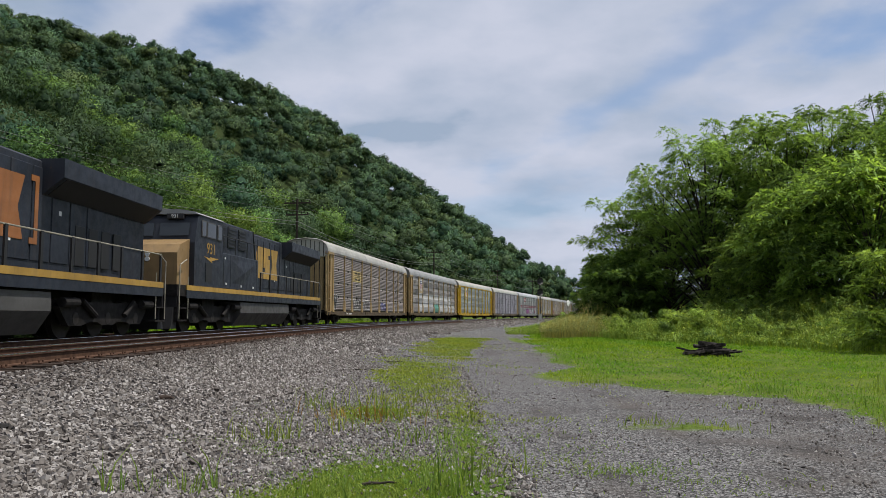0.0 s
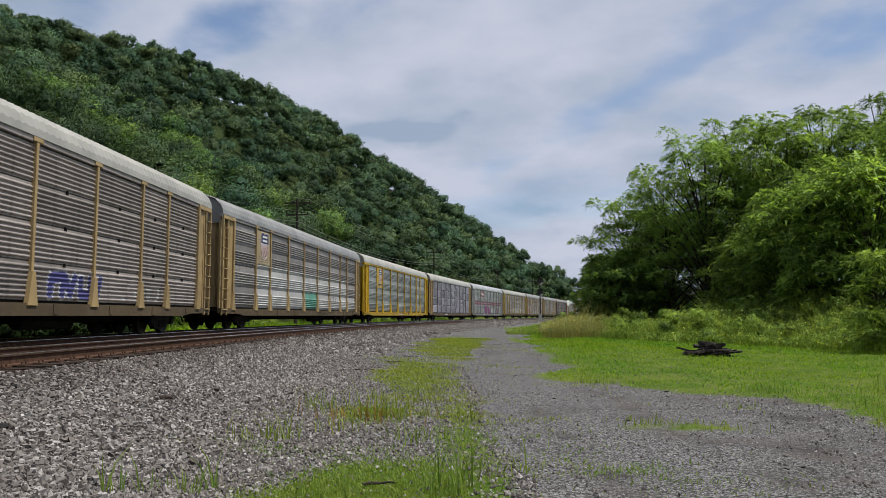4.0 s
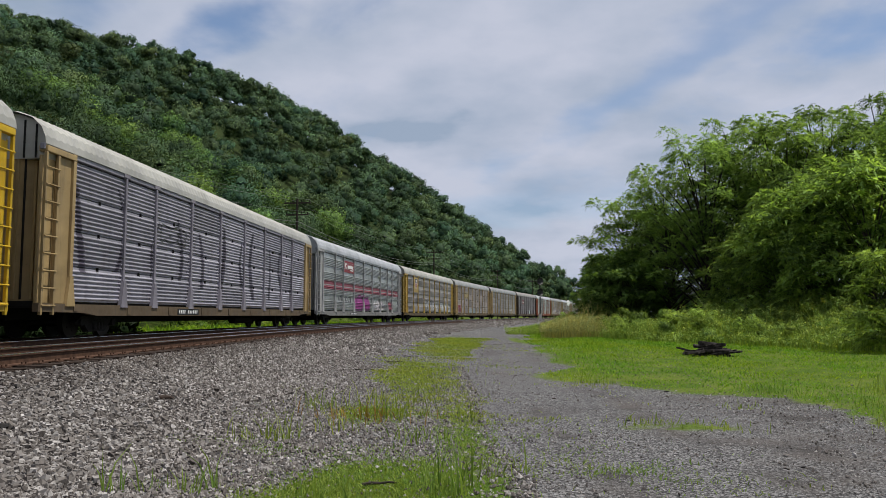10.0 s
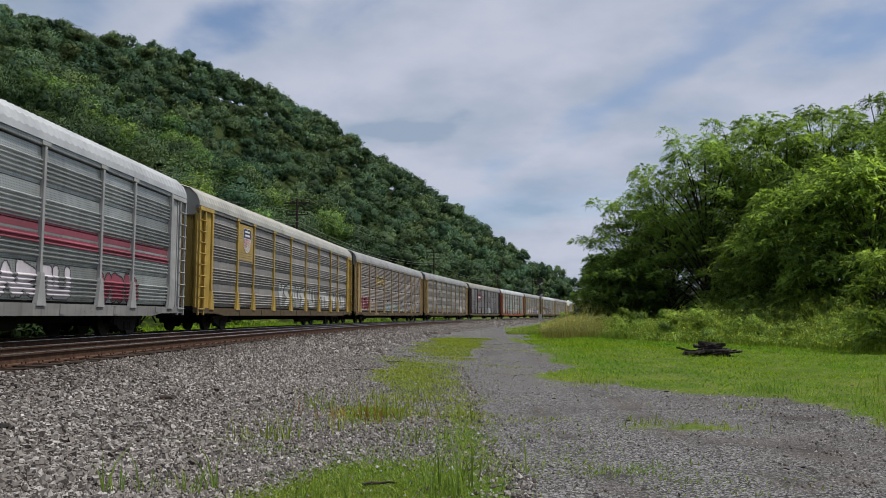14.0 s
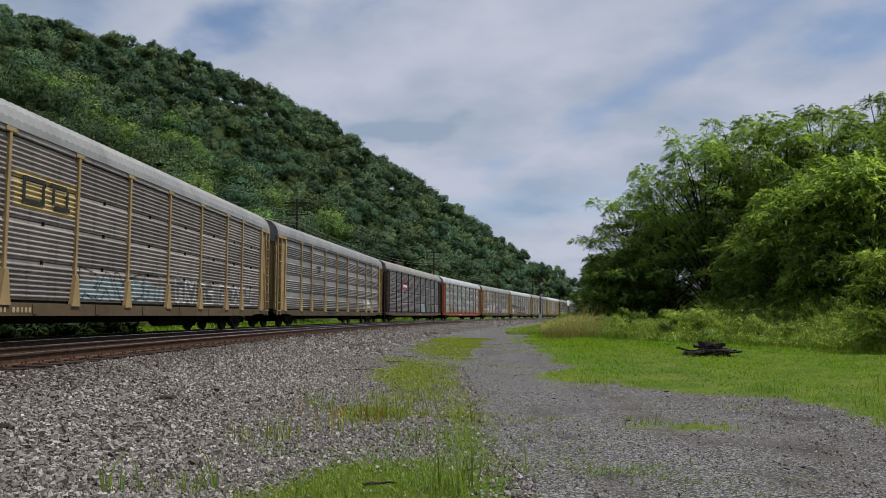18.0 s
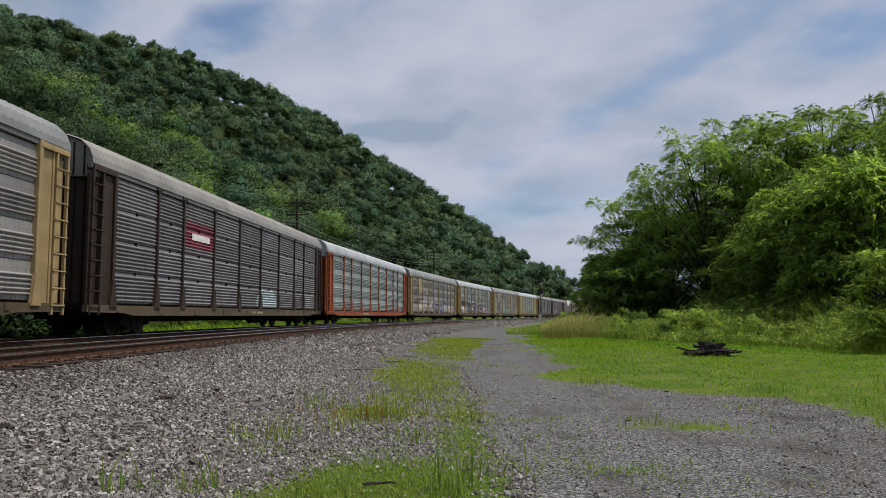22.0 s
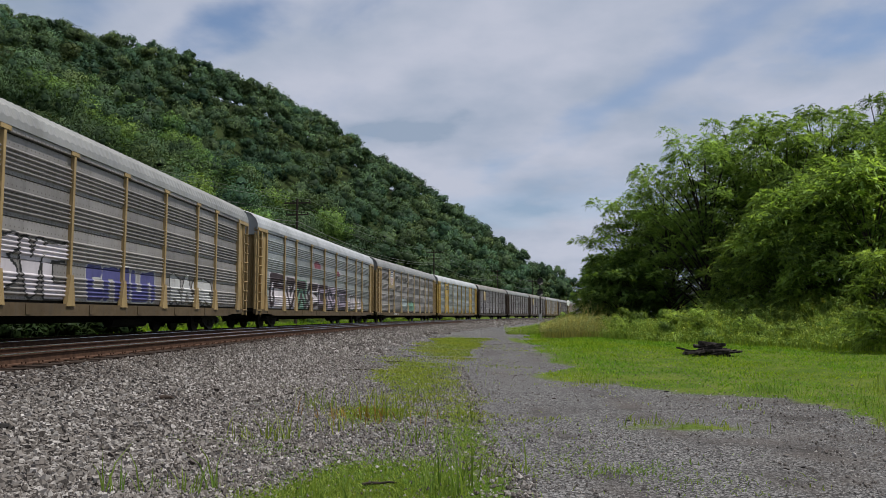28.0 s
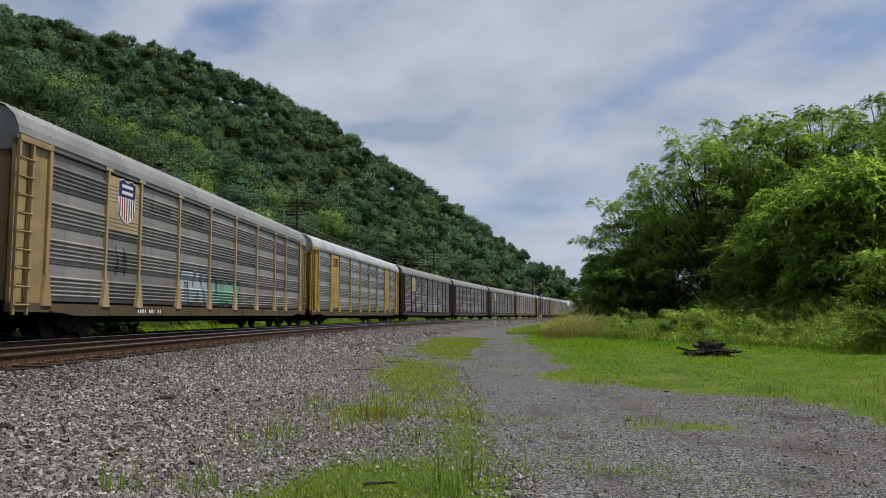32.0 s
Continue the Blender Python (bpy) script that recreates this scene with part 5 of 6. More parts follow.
def two_bars(car, x, z, w, h, mat, y=-(FACE + 0.058)):
    """An emblem as two plain blocks."""
    t = 0.16 * h
    for dx, ww, skew in ((-0.27, 0.42, 0.0), (0.27, 0.34, 0.10)):
        for zz in (-h / 2 + t / 2, h / 2 - t / 2):
            plate("emblem_bar", car, M[mat], x + w * dx - skew * w * zz / h, z + zz, w * ww, t, y, 0.006)
        for sx in (-1, 1):
            plate("emblem_bar", car, M[mat], x + w * dx + sx * (w * ww / 2 - t / 2), z, t, h - 2 * t, y, 0.006)


def c1(car, st):
    paint_patch("emblem_panel", -7.1, -4.5, 3.05, 3.85, rect(-7.1, -4.5, 0, 9), M["spray_tan"], st, car, "yellow painted emblem panel")
    two_bars(car, -5.8, 3.45, 1.6, 0.52, "black")
    throw_up(car, st, 2, -12.1, -10.2, 0.97, 2.15, "spray_black", "spray_white", 1.0, 0.20, 0.06, "black and white spray-painted letters")
    throw_up(car, st, 3, -7.8, -1.6, 0.97, 1.80, "spray_smoke", "spray_white", 0.85, 0.13, 0.075)
    throw_up(car, st, 7, -6.0, -3.6, 1.2, 2.05, "spray_maroon", "spray_black", 0.6, 0.10, 0.05)
    throw_up(car, st, 4, 2.2, 5.4, 0.97, 1.75, "spray_blue", "spray_white", 0.7, 0.13, 0.05, "pale blue spray-painted letters")
    scrawl(car, st, 5, 6.2, 9.6, 1.0, 1.5, "spray_white", 0.6, 0.03)
    number_bars(car, -8.3, "white")


def c2(car, st):
    for i in range(1, 9):
        a, b = EDGE[i] + 0.07, EDGE[i + 1] - 0.07
        paint_patch("white_overpaint", a, b, 0.96, 1.9 if i == 8 else 2.97, rect(-99, 99, 0, 9), M["spray_white"], st, car, "white overpainted lower panel", lift=0.002, step=(b - a) / 3)
    paint_patch("graffiti", -0.95, 1.4, 0.96, 1.98, lambda cx, cz: cz < 1.92 + 0.05 * np.sin(cx * 5), M["spray_teal"], st, car, "teal spray-painted patch", lift=0.006)
    p = bay_plate(car, 1, "tan_pale", 3.0, 4.57, "pale emblem panel")
    shield(car, -8.28, 3.9, 1.35, -(FACE + 0.052))
    scrawl(car, st, 6, 4.9, 6.6, 1.3, 1.9, "spray_black", 0.5, 0.03)
    number_bars(car, 2.5, "black")


def c3(car, st):
    bay_plate(car, 1, "yellow", 2.95, 4.57, "yellow emblem panel")
    shield(car, -8.28, 3.92, 1.25, -(FACE + 0.052))
    text_plate(car, "BUILDING AMERICA", M["black"], -8.28, 3.12, 0.17, -(FACE + 0.050), "black lettering under the emblem")
    number_bars(car, -0.2, "white", "black")
    plate("mark_bar", car, M["black"], 3.2, 0.735, 0.4, 0.2, -(FACE + 0.1015), 0.004)
    plate("mark_bar", car, M["red"], 9.3, 0.735, 0.35, 0.16, -(FACE + 0.1015), 0.004)


def c4(car, st):
    r = np.random.RandomState(11)
    for k in range(11):
        x, lean, bow = -11.6 + 2.1 * k + r.uniform(-0.3, 0.3), r.uniform(-0.45, 0.45), r.uniform(-0.5, 0.5)
        lo, hi, w = r.uniform(1.0, 2.0), r.uniform(3.6, 4.5), r.uniform(0.08, 0.24)

        def stroke(cx, cz):
            f = (cz - lo) / (hi - lo)
            return (np.abs(cx - x - lean * (f - 0.5) - bow * np.sin(3.14 * f)) < w * (0.35 + 0.65 * np.sin(1.3 + 1.6 * f))) & (f > 0) & (f < 1)
        paint_patch("graffiti", x - 1.2, x + 1.2, 0.98, 4.55, stroke, M["spray_violet"], st, car, "tall dark violet spray-painted stroke", step=0.05)
    throw_up(car, st, 13, -6.9, -4.4, 3.0, 3.65, None, "spray_black", 0.7, 0.10, 0.05)
    number_bars(car, -4.6, "white", "black")


def c5(car, st):
    s = bay_plate(car, 2, "red", 3.62, 4.42, "dark red sign with pale emblem")
    plate("emblem", car, M["white"], -6.75, 4.05, 0.4, 0.42, -(FACE + 0.05), 0.006, "", [(-0.2, 0.2), (0.2, 0.2), (0.2, 0.1), (-0.05, 0.1), (0.2, -0.2), (-0.02, -0.2), (-0.2, 0.0)])
    plate("emblem_bar", car, M["white"], -5.5, 4.02, 1.5, 0.22, -(FACE + 0.05), 0.006)
    plate("emblem_bar", car, M["white"], -5.2, 3.80, 0.9, 0.07, -(FACE + 0.05), 0.006)
    for z in (2.32, 2.62):
        for i in range(9):
            a, b = EDGE[i] + 0.07, EDGE[i + 1] - 0.07
            paint_patch("stripe", a, b, z, z + 0.23, rect(-99, 99, 0, 9), M["spray_red"], st, car, "faded red stripe", lift=0.003, step=(b - a) / 2)
    lobed(car, st, 1, -4.3, 0.9, 0.96, 2.25, "spray_magenta", "magenta bubble graffiti")
    throw_up(car, st, 22, -4.1, 0.8, 1.0, 2.1, None, "spray_violet", 1.2, 0.24, 0.05)
    throw_up(car, st, 23, 2.0, 6.4, 0.98, 1.9, "spray_pale", "spray_violet", 0.75, 0.13, 0.03, "white speckled letters")
    throw_up(car, st, 2, 7.3, 10.1, 0.96, 1.9, "spray_red", "spray_maroon", 0.8, 0.18, 0.04, "red swollen letters")
    scrawl(car, st, 24, -8.5, -5, 1.5, 1.95, "spray_violet", 0.5, 0.045)
    number_bars(car, -4.6, "white", "black")


def c6(car, st):
    bay_plate(car, 1, "yellow_worn", 3.0, 4.57, "worn yellow emblem panel")
    shield(car, -8.28, 3.92, 1.15, -(FACE + 0.052))
    throw_up(car, st, 31, -3.6, 4.2, 0.96, 2.35, "spray_white", "spray_black", 0.95, 0.19, 0.07, "white letters rimmed in black")
    throw_up(car, st, 32, 4.6, 11.6, 0.96, 2.2, "spray_white", "spray_black", 0.85, 0.17, 0.07, "white letters rimmed in black")


def c7(car, st):
    paint_patch("emblem_panel", -7.1, -4.5, 3.05, 3.9, rect(-7.1, -4.5, 0, 9), M["spray_tan"], st, car, "yellow painted emblem panel")
    two_bars(car, -5.8, 3.48, 2.1, 0.62, "black")
    throw_up(car, st, 41, -12.2, -8.4, 0.96, 2.2, "spray_crimson", "spray_white", 0.95, 0.22, 0.05, "crimson swollen letters rimmed in white")
    lobed(car, st, 14, -4.3, 1.4, 0.98, 1.75, "spray_haze", "thin white sprayed-over patch")
    throw_up(car, st, 42, -4.2, 1.2, 1.0, 1.9, None, "spray_black", 1.0, 0.15, 0.04)
    throw_up(car, st, 43, 2.2, 6.2, 1.0, 1.95, "spray_smoke", "spray_white", 0.9, 0.14, 0.08)
    throw_up(car, st, 44, 6.6, 11.2, 1.0, 1.9, "spray_smoke", "spray_white", 0.8, 0.13, 0.08)
    number_bars(car, -7, "tan_pale")


def c8(car, st):
    plate("emblem_bar", car, M["black"], -5.8, 3.5, 0.9, 0.16, -(FACE + 0.045), 0.008)
    plate("emblem_bar", car, M["black"], -5.8, 3.25, 0.6, 0.12, -(FACE + 0.045), 0.008)
    lobed(car, st, 4, 6.6, 9.3, 0.96, 1.95, "spray_white", "white painted patch")
    number_bars(car, -3, "black")


def c9(car, st):
    paint_patch("sign_panel", -7.1, -4.5, 3.05, 3.95, rect(-8, 0, 0, 9), M["spray_red"], st, car, "red sign with white mark")
    plate("emblem_bar", car, M["white"], -5.75, 3.45, 1.7, 0.24, -(FACE + 0.045), 0.006)
    lobed(car, st, 15, 1.0, 4.4, 0.97, 1.9, "spray_haze", "faint pale sprayed patch")
    number_bars(car, 1.0, "tan_pale")


def c10(car, st):
    plate("mark_bar", car, M["red"], 7.2, 3.5, 0.9, 0.12, -(FACE + 0.045), 0.008)
    number_bars(car, -3, "white")


def c11(car, st):
    bay_plate(car, 1, "tan_pale", 3.1, 4.55, "pale emblem panel")
    throw_up(car, st, 61, -9.2, -1.6, 0.96, 2.5, "spray_pale", "spray_black", 1.05, 0.20, 0.06, "pale letters rimmed in black")
    throw_up(car, st, 63, -0.6, 4.2, 0.96, 2.05, "spray_blue", "spray_white", 0.85, 0.17, 0.05, "violet-blue letters rimmed in white")
    throw_up(car, st, 64, 5.0, 9.6, 0.96, 2.1, "spray_white", "spray_black", 0.95, 0.18, 0.05, "white letters rimmed in black")


def c12(car, st):
    for k, (a, b, top, mat, dark) in enumerate(((-11.6, -9.2, 2.75, "spray_pale", "spray_maroon"), (-9.1, -7.4, 2.7, "spray_pale", "spray_maroon"), (-7.3, -5.2, 2.6, "spray_green", "spray_maroon"), (-5.1, -2.9, 2.55, "spray_pale", "spray_maroon"), (-2.8, -0.6, 2.5, "spray_lilac", "spray_maroon"), (-0.5, 2.0, 2.4, "spray_lilac", "spray_violet"), (2.1, 4.4, 2.35, "spray_lilac", "spray_violet"))):
        paint_patch("graffiti", a, b, 0.96, top, rect(-99, 99, 0, 9), M[mat], st, car, "pale block letter", lift=0.002, step=0.1)
        throw_up(car, st, 70 + k, a, b, 0.96, top, None, dark, b - a, 0.12, 0.26)
        if k < 4:
            paint_patch("graffiti", a, b, top - 0.5, top, rect(a + 0.15, b - 0.2, 0, top - 0.06), M[dark], st, car, "dark maroon top of a block letter", lift=0.008, step=0.1)
    throw_up(car, st, 78, 5.0, 10.4, 0.96, 2.1, "spray_pale", "spray_violet", 0.8, 0.15, 0.06, "pale letters rimmed in violet")
    lobed(car, st, 6, 1.6, 2.5, 3.2, 3.6, "spray_red", "small red spray mark")
    lobed(car, st, 7, -3.6, -2.2, 3.4, 3.9, "spray_red", "small red spray mark")


def c13(car, st):
    bay_plate(car, 1, "tan_pale", 3.05, 4.57, "pale emblem panel")
    shield(car, -8.28, 3.95, 1.35, -(FACE + 0.052))
    text_plate(car, "BUILDING", M["black"], -5.9, 3.9, 0.34, -(FACE + 0.046), "black lettering")
    text_plate(car, "AMERICA", M["black"], -2.9, 3.9, 0.34, -(FACE + 0.046), "black lettering")
    throw_up(car, st, 8, -4.2, -1.0, 0.96, 2.25, "spray_haze", "spray_black", 1.0, 0.2, 0.04, "pale blue-green letters")
    throw_up(car, st, 82, -1.2, 2.4, 0.96, 2.1, "spray_green", "spray_black", 1.1, 0.24, 0.06, "pale green letters rimmed in black")
    scrawl(car, st, 83, -3.9, 1.6, 1.0, 2.1, "spray_white", 1.1, 0.03)
    scrawl(car, st, 84, -8.9, -7.6, 1.7, 2.6, "spray_black", 0.5, 0.03)
    number_bars(car, -6.6, "white")


def c14(car, st):
    bay_plate(car, 1, "yellow_worn", 1.1, 4.57, "full-height yellow panel")
    bay_plate(car, 7, "yellow_worn", 1.1, 4.57, "full-height yellow panel")
    two_bars(car, -8.28, 4.1, 1.1, 0.5, "black")


def generic(seed):
    def go(car, st):
        if seed % 2:
            bay_plate(car, 1, "tan_pale", 3.1, 4.5, "pale emblem panel")
        throw_up(car, st, 90 + seed, -8, 8, 1.0, 2.1, None, "spray_white", 1.0, 0.15, 0.07)
    return go


LAB = "{} covered car carrier with {} corrugated side panels"
SPECS = [
    dict(label=LAB.format("Tan", "rust-browned grey"), frame="tan", panel="galv_brown", roof="roof_cream", style="even", marks=c1),
    dict(label=LAB.format("Tan", "grey and overpainted white"), frame="tan", panel="galv_dull", roof="roof_grey", marks=c2),
    dict(label=LAB.format("Bright yellow", "shiny galvanised"), frame="yellow", panel="galv", roof="roof_cream", marks=c3),
    dict(label=LAB.format("Purplish grey", "violet spray-painted"), frame="purple_grey", panel="galv_violet", roof="roof_cream", style="even", end="tan", sill="brown_tan", marks=c4),
    dict(label=LAB.format("Silver grey", "red-striped galvanised"), frame="silver", panel="galv", roof="roof_white", marks=c5),
    dict(label=LAB.format("Worn yellow", "graffiti-covered galvanised"), frame="yellow_worn", panel="galv_dull", roof="roof_cream", marks=c6),
    dict(label=LAB.format("Tan", "weathered brown"), frame="tan", panel="galv_brown", roof="roof_grey", style="even", marks=c7),
    dict(label=LAB.format("Tan", "brownish grey"), frame="tan", panel="galv_dull", roof="roof_grey", marks=c8),
    dict(label=LAB.format("Dark brown", "grey-mauve"), frame="umber", panel="galv_mauve", roof="roof_brown", style="even", sill="brown_tan", marks=c9),
    dict(label=LAB.format("Orange red", "pale green-grey"), frame="orange", panel="galv_green", roof="roof_white", marks=c10),
    dict(label=LAB.format("Tan", "graffiti-covered grey"), frame="tan", panel="galv_dull", roof="roof_grey", marks=c11),
    dict(label=LAB.format("Tan", "grey, maroon-lettered"), frame="tan", panel="galv", roof="roof_white", marks=c12),
    dict(label=LAB.format("Tan", "dull grey"), frame="tan_pale", panel="galv_dull", roof="roof_grey", end="tan", marks=c13),
    dict(label=LAB.format("Yellow", "pale grey"), frame="yellow_worn", panel="galv", roof="roof_white", marks=c14),
    dict(label=LAB.format("Dark brown", "mauve"), frame="umber", panel="galv_mauve", roof="roof_brown", style="even", marks=generic(1)),
    dict(label=LAB.format("Brown", "dull mauve-grey"), frame="brown", panel="galv_mauve", roof="roof_grey", marks=generic(2)),
    dict(label=LAB.format("Dark brown", "dark mauve"), frame="brown", panel="galv_mauve", roof="roof_brown", style="even", marks=generic(3)),
    dict(label=LAB.format("Tan", "dull grey"), frame="tan", panel="galv_dull", roof="roof_grey", marks=generic(4)),
    dict(label=LAB.format("Brown", "brownish"), frame="brown", panel="galv_mauve", roof="roof_grey", style="even", marks=generic(5)),
    dict(label=LAB.format("Tan", "brownish grey"), frame="tan", panel="galv_brown", roof="roof_grey", style="even", marks=generic(6)),
    dict(label=LAB.format("Silver grey", "grey"), frame="silver", panel="galv_mauve", roof="roof_white", marks=generic(7)),
    dict(label=LAB.format("Tan", "dull grey"), frame="tan", panel="galv_dull", roof="roof_grey", marks=generic(8)),
]
CARS = [car_carrier(s) for s in SPECS]


# ---- locomotives ----
def locomotive(label, mark, patchy):
    lo = holder("locomotive", label, "locomotive", "train")
    blue, tan, yel, dk, bk = M["grey_blue"], M["nose_tan"], M["stripe_yellow"], M["steel_dark"], M["black"]

    def P(name, fn, mat, parent=lo, lab="", m=None):
        bm = B()
        fn(bm)
        return part(name, bm, mat, parent, lab, m)

    P("underframe", lambda b: (box(b, -10.6, 10.4, -1.45, 1.45, 1.30, 1.70), box(b, -10.2, 10.2, -0.5, 0.5, 0.8, 1.3)), dk)
    for sd in (-1, 1):
        y0, y1 = (-1.50, -1.455) if sd < 0 else (1.455, 1.50)
        P("sill_stripe", lambda b: box(b, -9.9, 10.2, y0, y1, 1.52, 1.70), yel)
        P("sill_side", lambda b: box(b, -9.9, 10.2, y0 + 0.01, y1 - 0.01, 1.24, 1.52), blue)
    # nose and cab
    P("nose", lambda b: prism(b, [(-10.35, 1.62), (-10.35, 2.85), (-10.12, 3.16), (-9.3, 3.42), (-9.3, 1.62)], "y", -1.30, 1.30), tan, lab="tan nose with headlight")
    P("nose_door", lambda b: box(b, -10.38, -10.34, 0.15, 0.75, 1.75, 2.75, 0.01), bk)
    for z in (2.62, 2.80):
        P("headlight", lambda b: rod(b, (-10.39, -0.2, z), (-10.2, -0.2, z), 0.09, 14), M["white"])
    P("cab", lambda b: prism(b, [(-9.32, 1.70), (-9.32, 3.30), (-9.10, 4.22), (-8.95, 4.40), (-6.5, 4.40), (-6.5, 1.70)], "y", -1.50, 1.50), blue)
    P("cab_roof", lambda b: prism(b, [(-1.54, 4.38), (1.54, 4.38), (1.35, 4.48), (0.8, 4.57), (-0.8, 4.57), (-1.35, 4.48)], "x", -9.15, -6.35), M["roof_grey"])
    for ya, yb in ((-1.25, -0.12), (0.12, 1.25)):
        P("windscreen", lambda b: prism(b, [(-9.315, 3.56), (-9.205, 4.05), (-9.16, 4.05), (-9.27, 3.56)], "y", ya, yb), M["pane"])
    for ya in (-1.0, 0.35):
        P("number_board", lambda b: box(b, -9.24, -9.00, ya, ya + 0.65, 4.20, 4.40, 0.01), bk)
    for sd in (-1, 1):
        y = 1.50 * sd
        for xa, xb in ((-8.75, -8.3), (-8.22, -7.32), (-7.15, -6.68)):
            f = P("cab_window", lambda b: box(b, xa, xb, min(y, y + 0.03 * sd), max(y, y + 0.03 * sd), 3.58, 4.20, 0.01), M["tank_grey"])
            P("pane", lambda b: box(b, xa + 0.06, xb - 0.06, min(y + 0.02 * sd, y + 0.036 * sd), max(y + 0.02 * sd, y + 0.036 * sd), 3.62, 4.16), M["pane"], f)
        P("grille", lambda b: box(b, -8.25, -7.65, min(y, y + 0.02 * sd), max(y, y + 0.02 * sd), 1.9, 2.6), bk)
    # equipment cabinets behind the cab
    P("lower_cabinet", lambda b: (box(b, -6.5, -1.9, -1.48, 1.48, 1.70, 3.15, 0.02),), blue)
    P("upper_cabinet", lambda b: (box(b, -6.5, -1.4, -1.05, 1.05, 3.15, 4.55, 0.03),), blue)
    for k in range(3):
        P("louvre", lambda b: box(b, -6.1 + k * 1.3, -5.1 + k * 1.3, -1.09, 1.09, 3.5, 4.42, 0.01), bk)
    P("cabinet_rail", lambda b: [rod(b, (-6.45, s * 1.45, 3.85), (-1.95, s * 1.45, 3.85), 0.025, 6) for s in (-1, 1)] + [rod(b, (x, s * 1.45, 3.15), (x, s * 1.45, 3.85), 0.02, 6) for s in (-1, 1) for x in (-6.35, -4.9, -3.4, -2.0)], bk)
    for k in range(3):
        for j in range(6):
            P("louvre_slat", lambda b: box(b, -6.05 + k * 1.3, -5.15 + k * 1.3, -1.115, 1.115, 3.56 + j * 0.145, 3.60 + j * 0.145), blue)
    for sd in (-1, 1):
        # pressed facet and seams of the lower cabinet
        P("facet_panel", lambda b: b.faces.ensure_lookup_table() or [b.faces.new([b.verts.new(v) for v in (f if sd < 0 else f[::-1])]) for f in (
            ((-5.4, sd * 1.482, 1.95), (-3.9, sd * 1.482, 1.95), (-3.9, sd * 1.53, 2.45)), ((-3.9, sd * 1.482, 1.95), (-2.3, sd * 1.482, 1.95), (-2.3, sd * 1.482, 2.95), (-3.9, sd * 1.53, 2.45)),
            ((-2.3, sd * 1.482, 2.95), (-5.4, sd * 1.482, 2.95), (-3.9, sd * 1.53, 2.45)), ((-5.4, sd * 1.482, 2.95), (-5.4, sd * 1.482, 1.95), (-3.9, sd * 1.53, 2.45)))], blue)
        for x in (-6.3, -5.5, -2.15):
            P("seam", lambda b: box(b, x - 0.012, x + 0.012, min(sd * 1.478, sd * 1.488), max(sd * 1.478, sd * 1.488), 1.75, 3.12), bk)
        for x, z, w in ((-6.0, 1.86, 0.12), (-4.2, 1.82, 0.10), (-2.6, 1.82, 0.16), (-6.15, 2.9, 0.10)):
            P("warning_label", lambda b: box(b, x - w / 2, x + w / 2, min(sd * 1.48, sd * 1.492), max(sd * 1.48, sd * 1.492), z, z + 0.09), M["white"])
        for x, z in ((2.4, 3.45), (2.4, 2.35), (4.6, 3.2), (-0.9, 3.7)):
            P("warning_label", lambda b: box(b, x - 0.06, x + 0.06, min(sd * 0.94, sd * 0.952), max(sd * 0.94, sd * 0.952), z, z + 0.12), M["white"])
        P("air_hose", lambda b: [rod(b, (-1.9 + 0.12 * k, sd * 1.2, 4.5 - 0.42 * k), (-1.9 + 0.12 * (k + 1), sd * 1.2, 4.5 - 0.42 * (k + 1)), 0.03, 6) for k in range(5)], bk)
    P("hood", lambda b: box(b, -1.6, 9.9, -0.92, 0.92, 1.70, 4.50, 0.05), blue)
    for k in range(9):
        for sd in (-1, 1):
            P("hood_door", lambda b: box(b, -1.3 + k * 0.92, -0.45 + k * 0.92, min(sd * 0.92, sd * 0.945), max(sd * 0.92, sd * 0.945), 1.95, 4.30, 0.012), blue)
    for k in range(4):
        for sd in (-1, 1):
            P("vent", lambda b: box(b, 5.4 + k * 0.75, 5.9 + k * 0.75, min(sd * 0.945, sd * 0.965), max(sd * 0.945, sd * 0.965), 1.95, 3.05, 0.01), bk)
    P("radiator_wing", lambda b: prism(b, [(-0.95, 3.62), (-1.50, 4.06), (-1.50, 4.54), (1.50, 4.54), (1.50, 4.06), (0.95, 3.62)], "x", 3.7, 9.9), blue)
    P("radiator_screen", lambda b: [prism(b, [(s * 0.98, 3.67), (s * 1.46, 4.05), (s * 1.48, 4.03), (s * 1.0, 3.64)], "x", 3.9, 9.7) for s in (-1, 1)], bk)
    P("exhaust", lambda b: box(b, 0.6, 1.8, -0.5, 0.5, 4.48, 4.66, 0.04), dk)
    # mark in plain shapes
    mm = M["orange_mark"] if patchy else M["stripe_yellow"]
    for k, poly in enumerate(([(0.3, 0), (1.0, 0), (1.0, 1.55), (0.3, 1.55), (0, 1.2), (0, 0.35)], [(0, 0), (1, 0), (1, 0.9), (1, 1.0), (0.75, 1.0), (0.75, 1.2), (1, 1.2), (1, 1.55), (0, 1.55), (0, 0.55), (0.25, 0.55), (0.25, 0.35), (0, 0.35)], [(0, 0), (1.2, 0), (0.95, 0.78), (1.2, 1.55), (0, 1.55), (0.25, 0.78)])):
        P("emblem_block", lambda b: prism(b, poly, "y", -0.012, 0), mm, m=pose(mark + k * 1.16, -0.947, 2.42))
